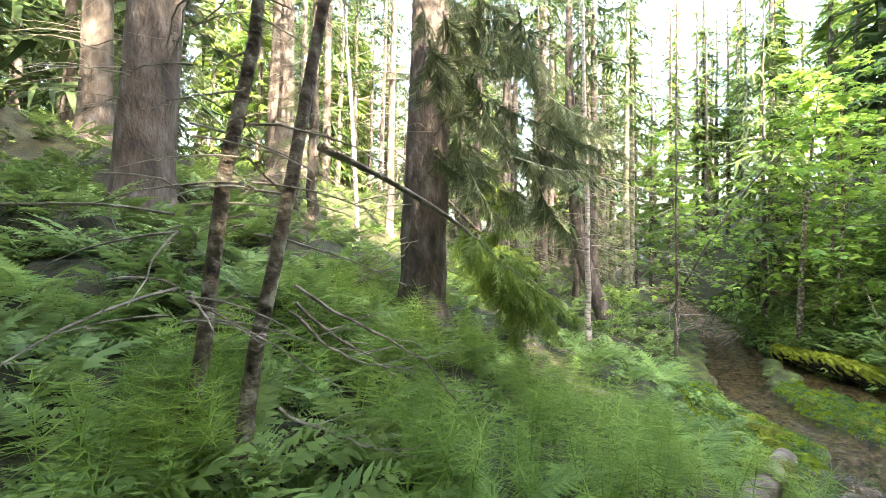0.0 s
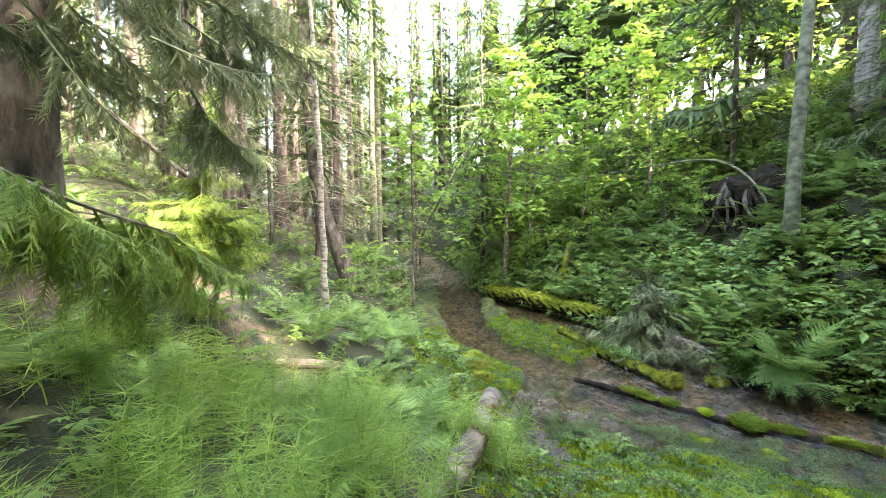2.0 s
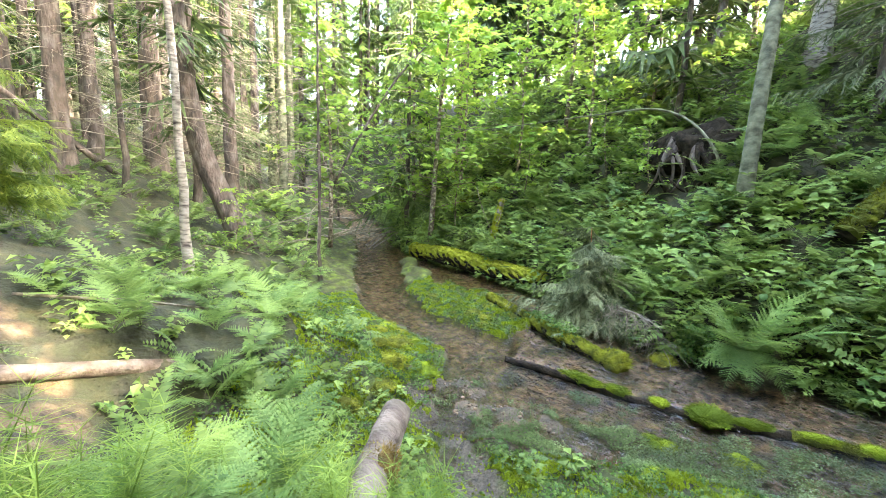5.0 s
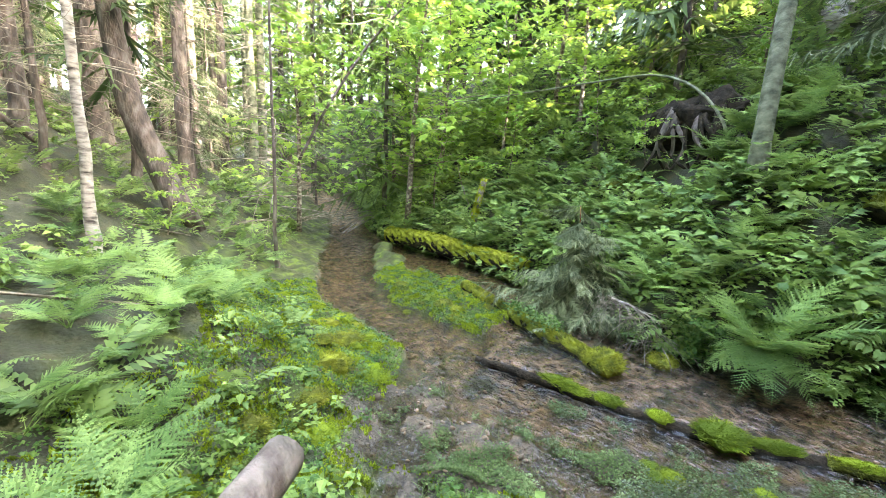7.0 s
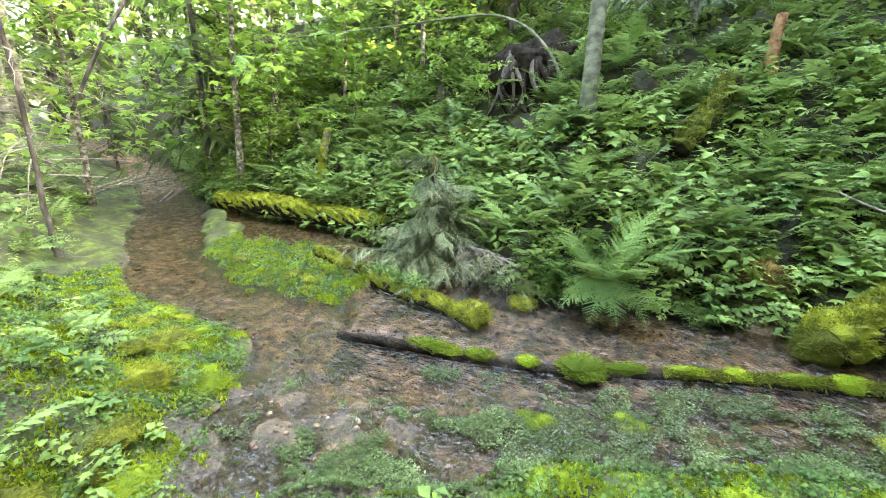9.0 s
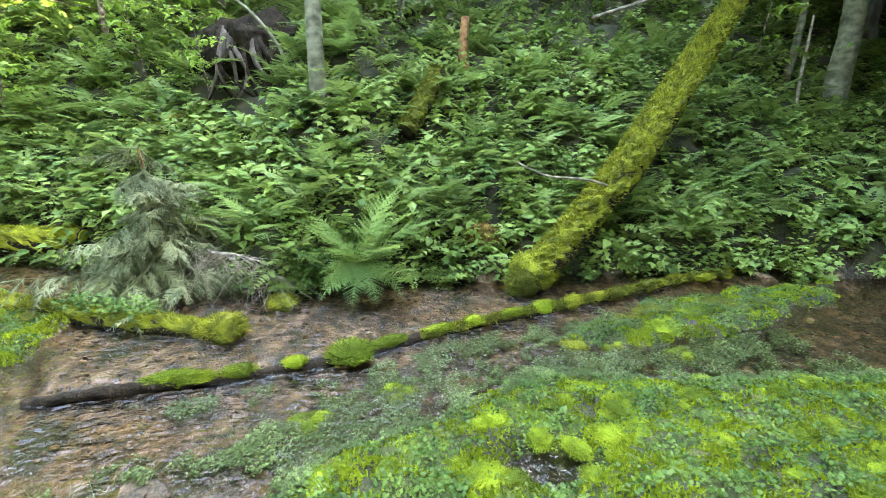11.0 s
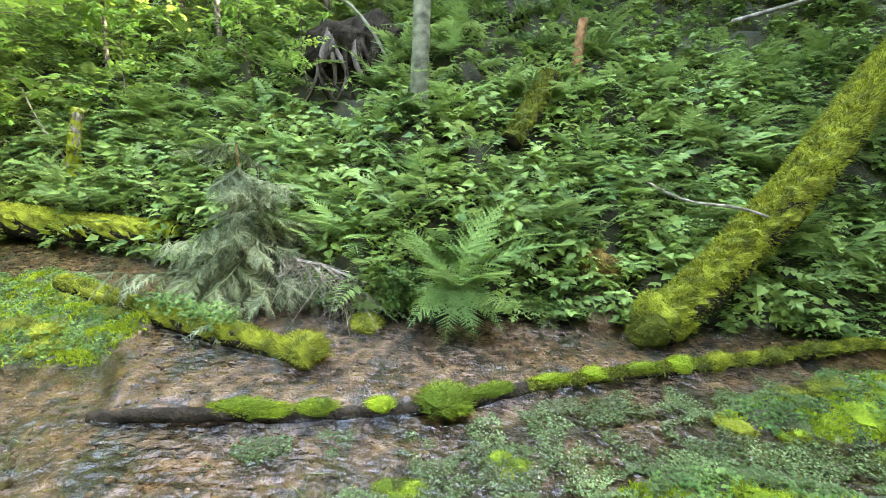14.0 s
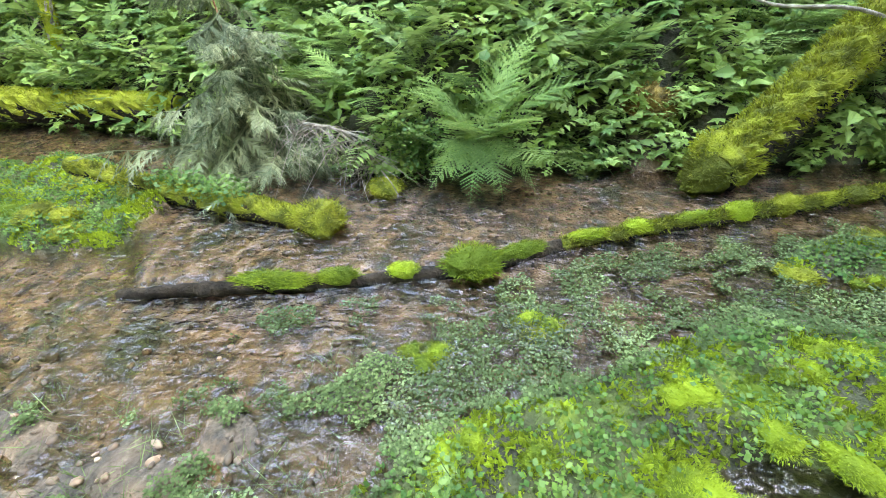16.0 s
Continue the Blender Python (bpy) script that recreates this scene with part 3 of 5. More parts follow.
for k, (x, y, h) in enumerate([(2.3, 15.2, 6), (0.4, 13.8, 5), (-1.2, 12.6, 6), (5.3, 15.2, 6), (6.4, 18.0, 7), (-2.9, 8.3, 4), (3.7, 16.2, 5), (-6.5, 4.2, 5), (-4.9, 7.6, 6), (-0.6, 15.5, 7), (7.0, 21, 8), (10.3, 18.5, 8)]):
    spruce(x, y, h, 0.045, 60 + k, low=True, sparse=True, label="young spruce under the tall trees", group="young spruces")

t = base("birch_tree", 2.78, 8.0, on_ground(2.78, 8.0), "slim birch with white peeling bark and dry twigs", "tree")
part("trunk", trunk_mesh("trunk", 12, 0.058, (-0.25, 0.1), M_BIRCH, 41, 0.02), t)
for q in dead_twigs(41, 1.2, 5, 34, 1.1, 0.05):
    part("dead_branch", q.mesh("dead_branch", M_DEAD), t)

t = base("birch_tree", -1.7, 8.4, on_ground(-1.7, 8.4), "thin white birch leaning in the shade", "tree")
part("trunk", trunk_mesh("trunk", 11, 0.05, (-0.9, 0.2), M_BIRCH, 42, 0.04), t)

t = base("leaning_tree", 4.05, 10.3, on_ground(4.05, 10.3), "thick curved mossy trunk leaning from the bank", "tree")
line = smooth_line([(0.06, 0, -0.2), (0, 0, 0.2), (-0.28, 0.1, 0.9), (-0.62, 0.2, 1.7), (-0.72, 0.3, 2.6), (-0.85, 0.5, 6), (-0.9, 0.6, 13)], 26)
part("trunk", tri_mesh("trunk", *tube(line, np.interp(line[:, 2], [0, 0.4, 3, 13], [0.26, 0.19, 0.15, 0.03]), 14, 0.06, 43), M_BARK), t)
part("crown", LOW_CROWNS[1], t).matrix_basis = pose(-0.7, 0.3, 1.8) @ Matrix.Diagonal((9, 9, 9, 1))

t = base("aspen_tree", 8.9, 3.62, on_ground(8.9, 3.62), "smooth pale grey-green aspen trunk on the slope", "tree")
line = smooth_line([(0, 0, -0.4), (0.02, 0.0, 0.3), (0.12, 0.02, 1.4), (0.42, 0.05, 2.8), (0.75, 0.1, 4.4), (1.6, 0.2, 9), (1.9, 0.3, 15)], 28)
part("trunk", tri_mesh("trunk", *tube(line, np.interp(line[:, 2], [0, 0.3, 4, 15], [0.13, 0.105, 0.085, 0.02]), 16, 0.015, 44), M_BARK_PALE), t)


# ---- broadleaf saplings and shrubs ----
def leafy(seed, height_m, spread, leaves, size, start=0.15, shape=None):
    """Stem mesh pieces and leaf cloud of a young broadleaf tree with layered sprays."""
    rng = np.random.default_rng(seed)
    wood, twigs, green = Soup(), Soup(), Soup()
    stem = smooth_line([(0, 0, -0.2), (rng.normal(0, 0.1), rng.normal(0, 0.1), height_m * 0.5), (rng.normal(0, 0.25), rng.normal(0, 0.25), height_m)], 9)
    wood.raw(*tube(stem, np.linspace(0.012 * height_m, 0.003, 9), 6))
    lv, lf = shape or leaf_shape(0.55)
    n = max(6, leaves // 34)
    for k in range(n):
        u = start + (1 - start) * (k + 0.5) / n
        o = np.array([np.interp(u, np.linspace(0, 1, 9), stem[:, j]) for j in range(3)])
        a, ln = k * 2.4 + rng.normal(0, 0.4), spread * (1.1 - 0.75 * u) * rng.uniform(0.6, 1.2)
        e = o + np.array([math.cos(a) * ln, math.sin(a) * ln, rng.uniform(-0.05, 0.3) * ln])
        mid = (o + e) / 2 + np.array([0, 0, 0.08 * ln])
        line = smooth_line([o, mid, e], 5)
        twigs.raw(*tube(line, np.linspace(0.008, 0.002, 5), 4, cap=False))
        c = leaves // n
        q = rng.uniform(0.15, 1.05, c)
        p = np.stack([np.interp(q, np.linspace(0, 1, 5), line[:, j]) for j in range(3)], 1)
        p += rng.normal(0, 1, (c, 3)) * np.array([0.16, 0.16, 0.05]) * ln
        green.put(lv, lf, turns(rng.uniform(0, 6.28, c), rng.normal(-0.2, 0.3, c), rng.normal(0, 0.35, c), size * rng.uniform(0.6, 1.3, c)), p)
    return wood, twigs, green


SAPLINGS = []
for k, (hm, sp, n, sz) in enumerate([(3.2, 1.2, 560, 0.135), (4.6, 1.6, 850, 0.145), (1.5, 0.8, 420, 0.10), (2.2, 1.0, 600, 0.11)]):
    w, tw, g = leafy(60 + k, hm, sp, n, sz, shape=lobed_leaf() if k < 2 else None)
    SAPLINGS.append((w.mesh("stem", M_STEM, True), tw.mesh("twig_work", M_STEM), g.mesh("foliage", M_LEAF)))


def sapling(x, y, kind, size=1.0, yaw=0.0, label="leafy bright green maple sapling on the slope", group="saplings"):
    t = base("sapling", x, y, on_ground(x, y), label, "sapling", group, yaw)
    for name, me in zip(("stem", "twig_work", "foliage"), SAPLINGS[kind]):
        part(name, me, t, kind="" if name == "stem" else "stuff").scale = (size, size, size)
    return t


rs = np.random.default_rng(77)
for x, y, k, s in [(10.9, 13.9, 1, 1.35), (10.2, 12.2, 0, 1.3), (10.3, 11.0, 1, 1.2), (10.9, 9.4, 0, 1.2), (9.9, 8.4, 2, 1.1), (11.4, 7.6, 1, 1.0), (10.6, 6.6, 2, 1.2), (12.3, 8.9, 1, 1.2),
                   (12.6, 6.7, 0, 1.3), (10.0, 5.4, 2, 0.9), (13.6, 5.0, 1, 1.2), (13.4, 2.2, 0, 1.2), (11.6, 12.6, 1, 1.3), (13.2, 11.2, 1, 1.4), (12.0, 15.0, 1, 1.4),
                   (12.4, 17.0, 1, 1.3), (12.9, 0.0, 0, 1.1), (10.2, -3.2, 2, 1.2), (11.8, -2.0, 0, 1.0), (14.5, 8.0, 1, 1.4), (3.6, 9.2, 2, 0.7), (11.4, 4.3, 3, 0.9), (9.2, 9.9, 3, 1.0)]:
    sapling(x, y, k, s, rs.uniform(0, 360))


sapling(8.75, 10.4, 1, 1.5, 40, "slender maple with light green leaves over the brook")
sapling(7.0, 12.6, 1, 1.35, 160, "slender maple with light green leaves over the brook")


# ---- background wood, and added trees that block the sun ----
def wood(count, seed, box, keep, low=0.3, light=False):
    rng = np.random.default_rng(seed)
    spots = []
    tries = 0
    while len(spots) < count and tries < 9000:
        tries += 1
        x, y = rng.uniform(box[0], box[1]), rng.uniform(box[2], box[3])
        if keep(x, y) and all((x - a) ** 2 + (y - b) ** 2 > 2.9 for a, b in spots):
            spots.append((x, y))
            k = int(rng.integers(0, 1000))
            pale = rng.uniform() < 0.2
            spruce(x, y, rng.uniform(15, 23), rng.uniform(0.09, 0.22), k, (rng.normal(0, 0.3), rng.normal(0, 0.3)), sparse=True, dead=not light, light=light, low=rng.uniform() < low, mat=M_BARK_PALE if pale else M_BARK, label="tall pale-barked tree in the wood" if pale else "tall spruce with grey scaly bark and bare lower branches")


def sunlit_gap(x, y):
    """Narrow corridors kept clear of trees so that the sun reaches the earth bank and the mossy log."""
    sx, sy = math.cos(SUN_AZ), math.sin(SUN_AZ)
    return any(abs((x - a) * sy - (y - b) * sx) < w for a, b, w in ((0.9, 6.3, 0.6), (7.95, -0.25, 0.22), (10.5, -2.6, 0.4), (11.0, 9.0, 1.6)))


wood(70, 91, (-22, 9, 9, 40), lambda x, y: x < near_x(y) - 4.2 and (y > 15 or x < 0.5))
wood(18, 98, (-6, 9, 16, 30), lambda x, y: x < near_x(y) - 2.5, 0.6)
wood(22, 92, (-20, -5.5, -4, 10), lambda x, y: True)
wood(16, 93, (8, 24, 18, 42), lambda x, y: x < far_x(y) + 6)
wood(26, 94, (12, 30, -8, 22), lambda x, y: x > far_x(y) + 5 and not sunlit_gap(x, y), 0.12, True)
# stand mostly out of view, added on the plateau to block the sun
wood(22, 97, (11.5, 26, -18, -1.5), lambda x, y: (x > 12.5 or y < -6) and not sunlit_gap(x, y), 0.6, True)


# dense unseen stand behind the walk, added to shade the left bank
wood(190, 95, (-14, 24, -26, -3.2), lambda x, y: not sunlit_gap(x, y) and (x > 9.5 or y < -6.5 or x < 3.0), 1.0, True)


# distant trees all round, too many to count
s, s2 = Soup(), Soup()
r2 = np.random.default_rng(96)
n = 320
a, d = r2.uniform(0, 6.28, n), r2.uniform(26, 75, n)
x, y = 3 + np.cos(a) * d, 4 + np.sin(a) * d
a = np.concatenate([a, r2.uniform(0.6, 3.6, 120)])
d = np.concatenate([d, r2.uniform(20, 42, 120)])
n = len(a)
x, y = 3 + np.cos(a) * d, 4 + np.sin(a) * d
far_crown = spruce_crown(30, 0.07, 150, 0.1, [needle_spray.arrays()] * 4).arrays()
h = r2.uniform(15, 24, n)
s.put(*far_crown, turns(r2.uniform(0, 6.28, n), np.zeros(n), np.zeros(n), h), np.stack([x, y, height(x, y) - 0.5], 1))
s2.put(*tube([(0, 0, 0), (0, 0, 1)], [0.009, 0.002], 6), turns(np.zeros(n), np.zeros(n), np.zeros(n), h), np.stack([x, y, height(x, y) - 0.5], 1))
# far crowns take the brighter needles, so their sunlight is in the colour
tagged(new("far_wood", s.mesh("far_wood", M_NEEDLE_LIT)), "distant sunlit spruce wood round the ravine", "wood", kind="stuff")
tagged(new("far_trunks", s2.mesh("far_trunks", M_BARK)), "distant bare spruce trunks in the wood", "wood", kind="stuff")


# ---- logs and dead wood ----
def log(name, points, radii, mat, label, seed, rough=0.05, sides=14, moss=None, fuzz=0, n=22, moss_size=0.028):
    """A fallen log along points, its bark one part and its moss cover another."""
    p = np.asarray(points, float)
    o = p[0].copy()
    t = base(name, *o, label, "log")
    line = smooth_line(p - o, n)
    r = np.interp(np.linspace(0, 1, n), np.linspace(0, 1, len(radii)), radii)
    part("wood", tri_mesh("wood", *tube(line, r, sides, rough, seed), mat), t)
    if moss:
        s = Soup()
        rng = np.random.default_rng(seed + 1)
        fine = smooth_line(line, n * 3)
        rf = np.interp(np.linspace(0, 1, n * 3), np.linspace(0, 1, n), r)
        rf[0], rf[1], rf[-1] = rf[0] * 1.05, rf[1] * 1.15, rf[-1] * 0.8
        fine[:, 2] += 0.2 * rf
        mv, mf = tube(fine, rf, 26, 0.015, seed + 2)
        axis = np.concatenate([np.repeat(fine, 26, 0), fine[:1], fine[-1:]])
        lump = 1 + 0.10 * wave(mv[:, 0] * 3 + mv[:, 2] * 5, mv[:, 1] * 3 - mv[:, 2] * 4, seed, 1.0) + 0.07 * wave(mv[:, 0] * 9 + mv[:, 2] * 11, mv[:, 1] * 9 - mv[:, 2] * 7, seed + 3, 1.0)
        mv = axis + (mv - axis) * lump[:, None]
        s.raw(mv, mf)
        q = rng.uniform(0, n - 1.01, fuzz)
        i = q.astype(int)
        c = line[i] + (line[i + 1] - line[i]) * (q - i)[:, None]
        d = line[i + 1] - line[i]
        d /= np.linalg.norm(d, axis=1)[:, None]
        nrm = rng.normal(0, 1, (fuzz, 3)) + np.array([0, 0, 0.9])
        nrm -= d * (nrm * d).sum(1)[:, None]
        nrm /= np.linalg.norm(nrm, axis=1)[:, None]
        bv, bf = blade()
        side = np.cross(nrm, d)
        a = rng.uniform(0, 6.28, fuzz)[:, None]
        flat = side * np.cos(a) + d * np.sin(a)
        up = nrm + rng.normal(0, 0.35, (fuzz, 3))
        size = moss_size * rng.uniform(0.5, 1.4, fuzz)
        m = np.stack([flat * 0.45, up, np.cross(flat, up)], -1) * size[:, None, None]
        s.put(bv, bf, m, c + nrm * (r[i] * 0.98)[:, None] + np.array([0, 0, 0.2]) * r[i][:, None])
        part("moss", s.mesh("moss", moss), t, "thick yellow-green moss cover")
    return t


log("mossy_log", [(7.12, 1.2, 0.17), (7.45, 0.62, 0.62), (7.85, -0.1, 1.3), (8.95, -1.5, 2.72), (10.6, -3.5, 4.6)], [0.175, 0.2, 0.19, 0.125, 0.1], M_DARKWOOD, "thick fallen log covered in yellow-green moss leaning down to the brook", 101, moss=M_MOSS, fuzz=40000, n=40)
log("mossy_log", [(8.62, 10.9, 0.22), (8.5, 9.3, 0.3), (8.42, 7.6, 0.27), (8.3, 6.4, 0.3)], [0.17, 0.2, 0.18, 0.16], M_DARKWOOD, "mossy fallen trunk along the far bank of the brook", 102, moss=M_MOSS, fuzz=16000, n=26, moss_size=0.018)
log("mossy_log", [(6.92, 6.55, 0.2), (6.72, 5.7, 0.12), (6.5, 4.8, 0.1), (6.3, 3.98, 0.07)], [0.07, 0.09, 0.1, 0.07], M_DARKWOOD, "low mossy log lying in the brook", 103, moss=M_MOSS, fuzz=9000, n=26, moss_size=0.017)
log("weir_log", [(5.56, 5.0, -0.01), (5.62, 4.45, 0.03), (5.7, 3.97, 0.035)], [0.035, 0.045, 0.045], M_DARKWOOD, "thin dark wet log that dams the brook", 104, rough=0.12, n=22, sides=12)
log("weir_log", [(5.7, 3.99, 0.015), (5.82, 3.54, 0.01), (5.97, 2.91, 0.02), (6.3, 2.35, 0.015)], [0.045, 0.04, 0.045, 0.04], M_DARKWOOD, "dark sunken log with moss cushions in the brook", 125, rough=0.14, n=30)
log("mossy_log", [(6.28, 2.38, 0.015), (6.56, 1.67, 0.02), (6.9, 0.66, 0.035), (7.4, -0.66, 0.045), (7.7, -1.6, 0.045)], [0.035, 0.045, 0.04, 0.045, 0.03], M_DARKWOOD, "long half-sunken moss-grown log in the brook", 126, rough=0.1, moss=M_MOSS, fuzz=16000, n=46, moss_size=0.02)
log("mossy_log", [(8.75, 2.5, 1.62), (9.15, 2.2, 2.1), (9.4, 2.05, 2.45)], [0.12, 0.13, 0.12], M_DARKWOOD, "short mossy log on the fern slope", 105, moss=M_MOSS, fuzz=2500, n=12)
log("mossy_log", [(9.2, 6.4, 1.25), (9.55, 5.95, 1.62), (9.9, 5.4, 1.95)], [0.07, 0.08, 0.07], M_DARKWOOD, "mossy branch lying on the slope", 106, moss=M_MOSS, fuzz=1500, n=12)
log("mossy_log", [(9.7, 11.0, 1.2), (10.0, 10.3, 1.6), (10.4, 9.4, 2.0)], [0.08, 0.1, 0.08], M_DARKWOOD, "mossy fallen log on the far slope", 107, moss=M_MOSS, fuzz=1500, n=12)
log("mossy_log", [(13.9, 6.6, 5.3), (13.5, 5.4, 5.25), (13.2, 4.2, 5.15)], [0.1, 0.12, 0.1], M_DARKWOOD, "mossy log high on the slope", 108, moss=M_MOSS, fuzz=900, n=10)
log("snag", [(9.05, 8.5, 0.55), (9.12, 8.45, 1.2), (9.2, 8.35, 1.75)], [0.09, 0.075, 0.06], M_DEAD, "broken yellow mossy stump stem", 109, moss=M_MOSS, fuzz=900, n=10)
log("cut_log", [(1.5, 2.35, 1.0), (2.3, 3.0, 0.86), (3.12, 3.86, 0.68)], [0.075, 0.085, 0.09], M_LOG, "weathered grey barkless log lying on the bank", 110, rough=0.03, n=16)
log("fallen_log", [(0.95, 4.7, 1.2), (1.99, 5.12, 0.83), (3.5, 5.5, 0.34)], [0.045, 0.05, 0.04], M_LOG, "pale fallen stem in the grass of the bank", 111, rough=0.04, n=16)
log("fallen_log", [(2.1, 5.7, 0.84), (2.7, 5.95, 0.68), (3.15, 6.2, 0.54)], [0.06, 0.07, 0.06], M_LOG, "cracked grey log in the ferns", 112, rough=0.07, n=12)
log("leaning_pole", [(3.05, 12.2, 1.4), (1.2, 12.0, 3.1), (-1.5, 11.6, 5.6)], [0.05, 0.055, 0.05], M_BARK, "dark dead pole leaning between the trunks", 113, n=12)
log("arching_branch", [(9.36, 3.97, 2.0), (9.45, 4.15, 2.7), (9.7, 4.7, 3.3), (9.9, 5.4, 3.6), (9.7, 7.2, 3.5), (9.0, 9.2, 3.3), (8.6, 10.2, 3.5)], [0.024, 0.021, 0.018, 0.015, 0.012, 0.008, 0.005], M_BARK_PALE, "thin bare stem arching over the brook", 114, n=30, sides=8)
log("bare_branch", [(6.4, 11.2, 1.9), (6.9, 11.0, 3.0), (7.9, 10.8, 4.6), (9.2, 10.6, 6.0)], [0.03, 0.03, 0.025, 0.015], M_BARK, "dark bare branch leaning over the brook", 115, n=14, sides=8)
log("dead_branch", [(7.55, 0.15, 1.1), (7.5, 0.5, 1.22), (7.75, 0.9, 1.2), (7.9, 1.2, 1.35)], [0.012, 0.014, 0.012, 0.008], M_DEAD, "thin dead branch lying across the mossy log", 116, n=12, sides=7)
log("dead_branch", [(2.6, 9.2, 1.05), (3.2, 9.3, 0.98), (3.9, 9.2, 0.78)], [0.015, 0.018, 0.01], M_DEAD, "bare grey branch on the ground", 117, n=10, sides=7)
for k in range(9):
    r2 = np.random.default_rng(200 + k)
    x, y, a = r2.uniform(7.2, 9.6), r2.uniform(12.6, 14.0), r2.uniform(-0.5, 0.5)
    log("dead_branch", [(x - 1, y - a, on_ground(x - 1, y - a) + 0.15), (x, y, 0.35 + r2.uniform(0, 0.3)), (x + 1, y + a, 0.5 + r2.uniform(0, 0.3))], [0.015, 0.02, 0.01], M_DEAD, "grey dead branch fallen across the brook", 210 + k, n=8, sides=6)

log("dead_branch", [(10.9, -0.7, 3.5), (11.3, -1.7, 3.85), (11.9, -2.9, 4.3)], [0.03, 0.035, 0.03], M_DEAD, "dead grey branch high on the slope", 118, n=10, sides=7)
log("snag", [(10.15, 1.6, 2.5), (10.18, 1.6, 3.0), (10.2, 1.58, 3.3)], [0.1, 0.07, 0.06], M_RUST, "rotten reddish stump on the slope", 119, n=8)
log("dead_tree", [(10.1, -3.8, 2.3), (10.15, -3.9, 3.2), (10.35, -4.0, 4.6), (10.6, -4.2, 7)], [0.06, 0.05, 0.045, 0.03], M_BARK_PALE, "pale thin leaning stem on the slope", 120, n=14, sides=9)
log("dead_tree", [(9.4, -3.5, 1.7), (9.6, -3.6, 2.4), (9.75, -3.7, 3.4)], [0.03, 0.025, 0.015], M_DEAD, "short pale dead stem in the ferns", 121, n=9, sides=7)
log("dead_tree", [(12.6, -5.6, 4.0), (12.3, -5.5, 5.0), (11.6, -5.3, 6.6)], [0.09, 0.08, 0.07], M_BARK_PALE, "pale leaning trunk high on the slope", 122, n=9, sides=10)
log("dead_branch", [(9.2, 8.6, 0.9), (9.3, 9.1, 1.5), (9.6, 9.6, 2.0)], [0.012, 0.012, 0.008], M_DEAD, "thin pale branch leaning on the bank", 123, n=8, sides=6)
log("dead_branch", [(1.4, 5.4, 1.35), (2.1, 5.75, 1.1), (2.9, 6.0, 0.8)], [0.01, 0.012, 0.008], M_DEAD, "bare grey branch on the ground", 124, n=8, sides=6)

# dark root mass under the slope trees
t = base("root_plate", 10.6, 4.75, on_ground(10.4, 4.75), "dark overhanging mass of roots and peat", "roots")
bm = bmesh.new()
bmesh.ops.create_icosphere(bm, subdivisions=4, radius=1)
for p in bm.verts:
    q = p.co.copy()
    p.co *= 1 + 0.35 * noise.fractal(q * 2.2, 0.9, 2.0, 5) + 0.16 * noise.fractal(q * 7.0, 0.8, 2.0, 3)
    p.co = Vector((p.co.x * 0.55, p.co.y * 0.95, p.co.z * 0.6 + 0.05))
me = bpy.data.meshes.new("peat")
bm.to_mesh(me)
bm.free()
me.materials.append(M_DARKWOOD)
me.shade_smooth()
part("peat", me, t)
r2 = np.random.default_rng(5)
for k in range(16):
    y0 = r2.uniform(-0.85, 0.85)
    line = smooth_line([(-0.2, y0, 0.45), (-0.55, y0 + r2.normal(0, 0.1), 0.25), (-0.7, y0 + r2.normal(0, 0.2), -0.2), (-0.75, y0 + r2.normal(0, 0.3), -0.6)], 9)
    part("root", tri_mesh("root", *tube(line, np.linspace(0.06, 0.015, 9), 7, 0.1, k), M_BARK if k % 3 == 0 else M_DARKWOOD), t)

# ---- moss cushions ----
def cushion(seed, spikes):
    rng = np.random.default_rng(seed)
    bm = bmesh.new()
    bmesh.ops.create_icosphere(bm, subdivisions=2, radius=1)
    v = np.array([p.co[:] for p in bm.verts])
    f = np.array([[q.index for q in face.verts] for face in bm.faces])
    bm.free()
    v = v * (1 + 0.24 * wave(v[:, 0] + 5 * v[:, 2], v[:, 1] - 3 * v[:, 2], seed, 0.7))[:, None]
    s = Soup().raw(v, f)
    n = rng.normal(0, 1, (spikes, 3))
    n[:, 2] = np.abs(n[:, 2]) * 0.8 - 0.1
    n /= np.linalg.norm(n, axis=1)[:, None]
    side = np.cross(n, rng.normal(0, 1, (spikes, 3)))
    side /= np.linalg.norm(side, axis=1)[:, None]
    up = n + rng.normal(0, 0.4, (spikes, 3))
    m = np.stack([side * 0.32, up, np.cross(side, up)], -1) * rng.uniform(0.08, 0.2, spikes)[:, None, None]
    s.put(*blade(), m, n * (1 + 0.24 * wave(n[:, 0] + 5 * n[:, 2], n[:, 1] - 3 * n[:, 2], seed, 0.7))[:, None] * 0.98)
    return s


CUSHIONS = {}
for m in (M_MOSS_BRIGHT, M_MOSS, M_MOSS_RUST):
    CUSHIONS[m.name] = [cushion(k, 2600).mesh("moss_cushion", m) for k in range(2)]


def moss_cushion(x, y, z, rx, ry, rz, mat=M_MOSS_BRIGHT, yaw=0.0, label="bright yellow-green moss cushion at the brook", k=0):
    ob = new("moss_cushion", CUSHIONS[mat.name][k % 2])
    ob.matrix_basis = pose(x, y, z, 0, 0, yaw) @ Matrix.Diagonal((rx, ry, rz, 1))
    return tagged(ob, label, "moss", "moss cushions")


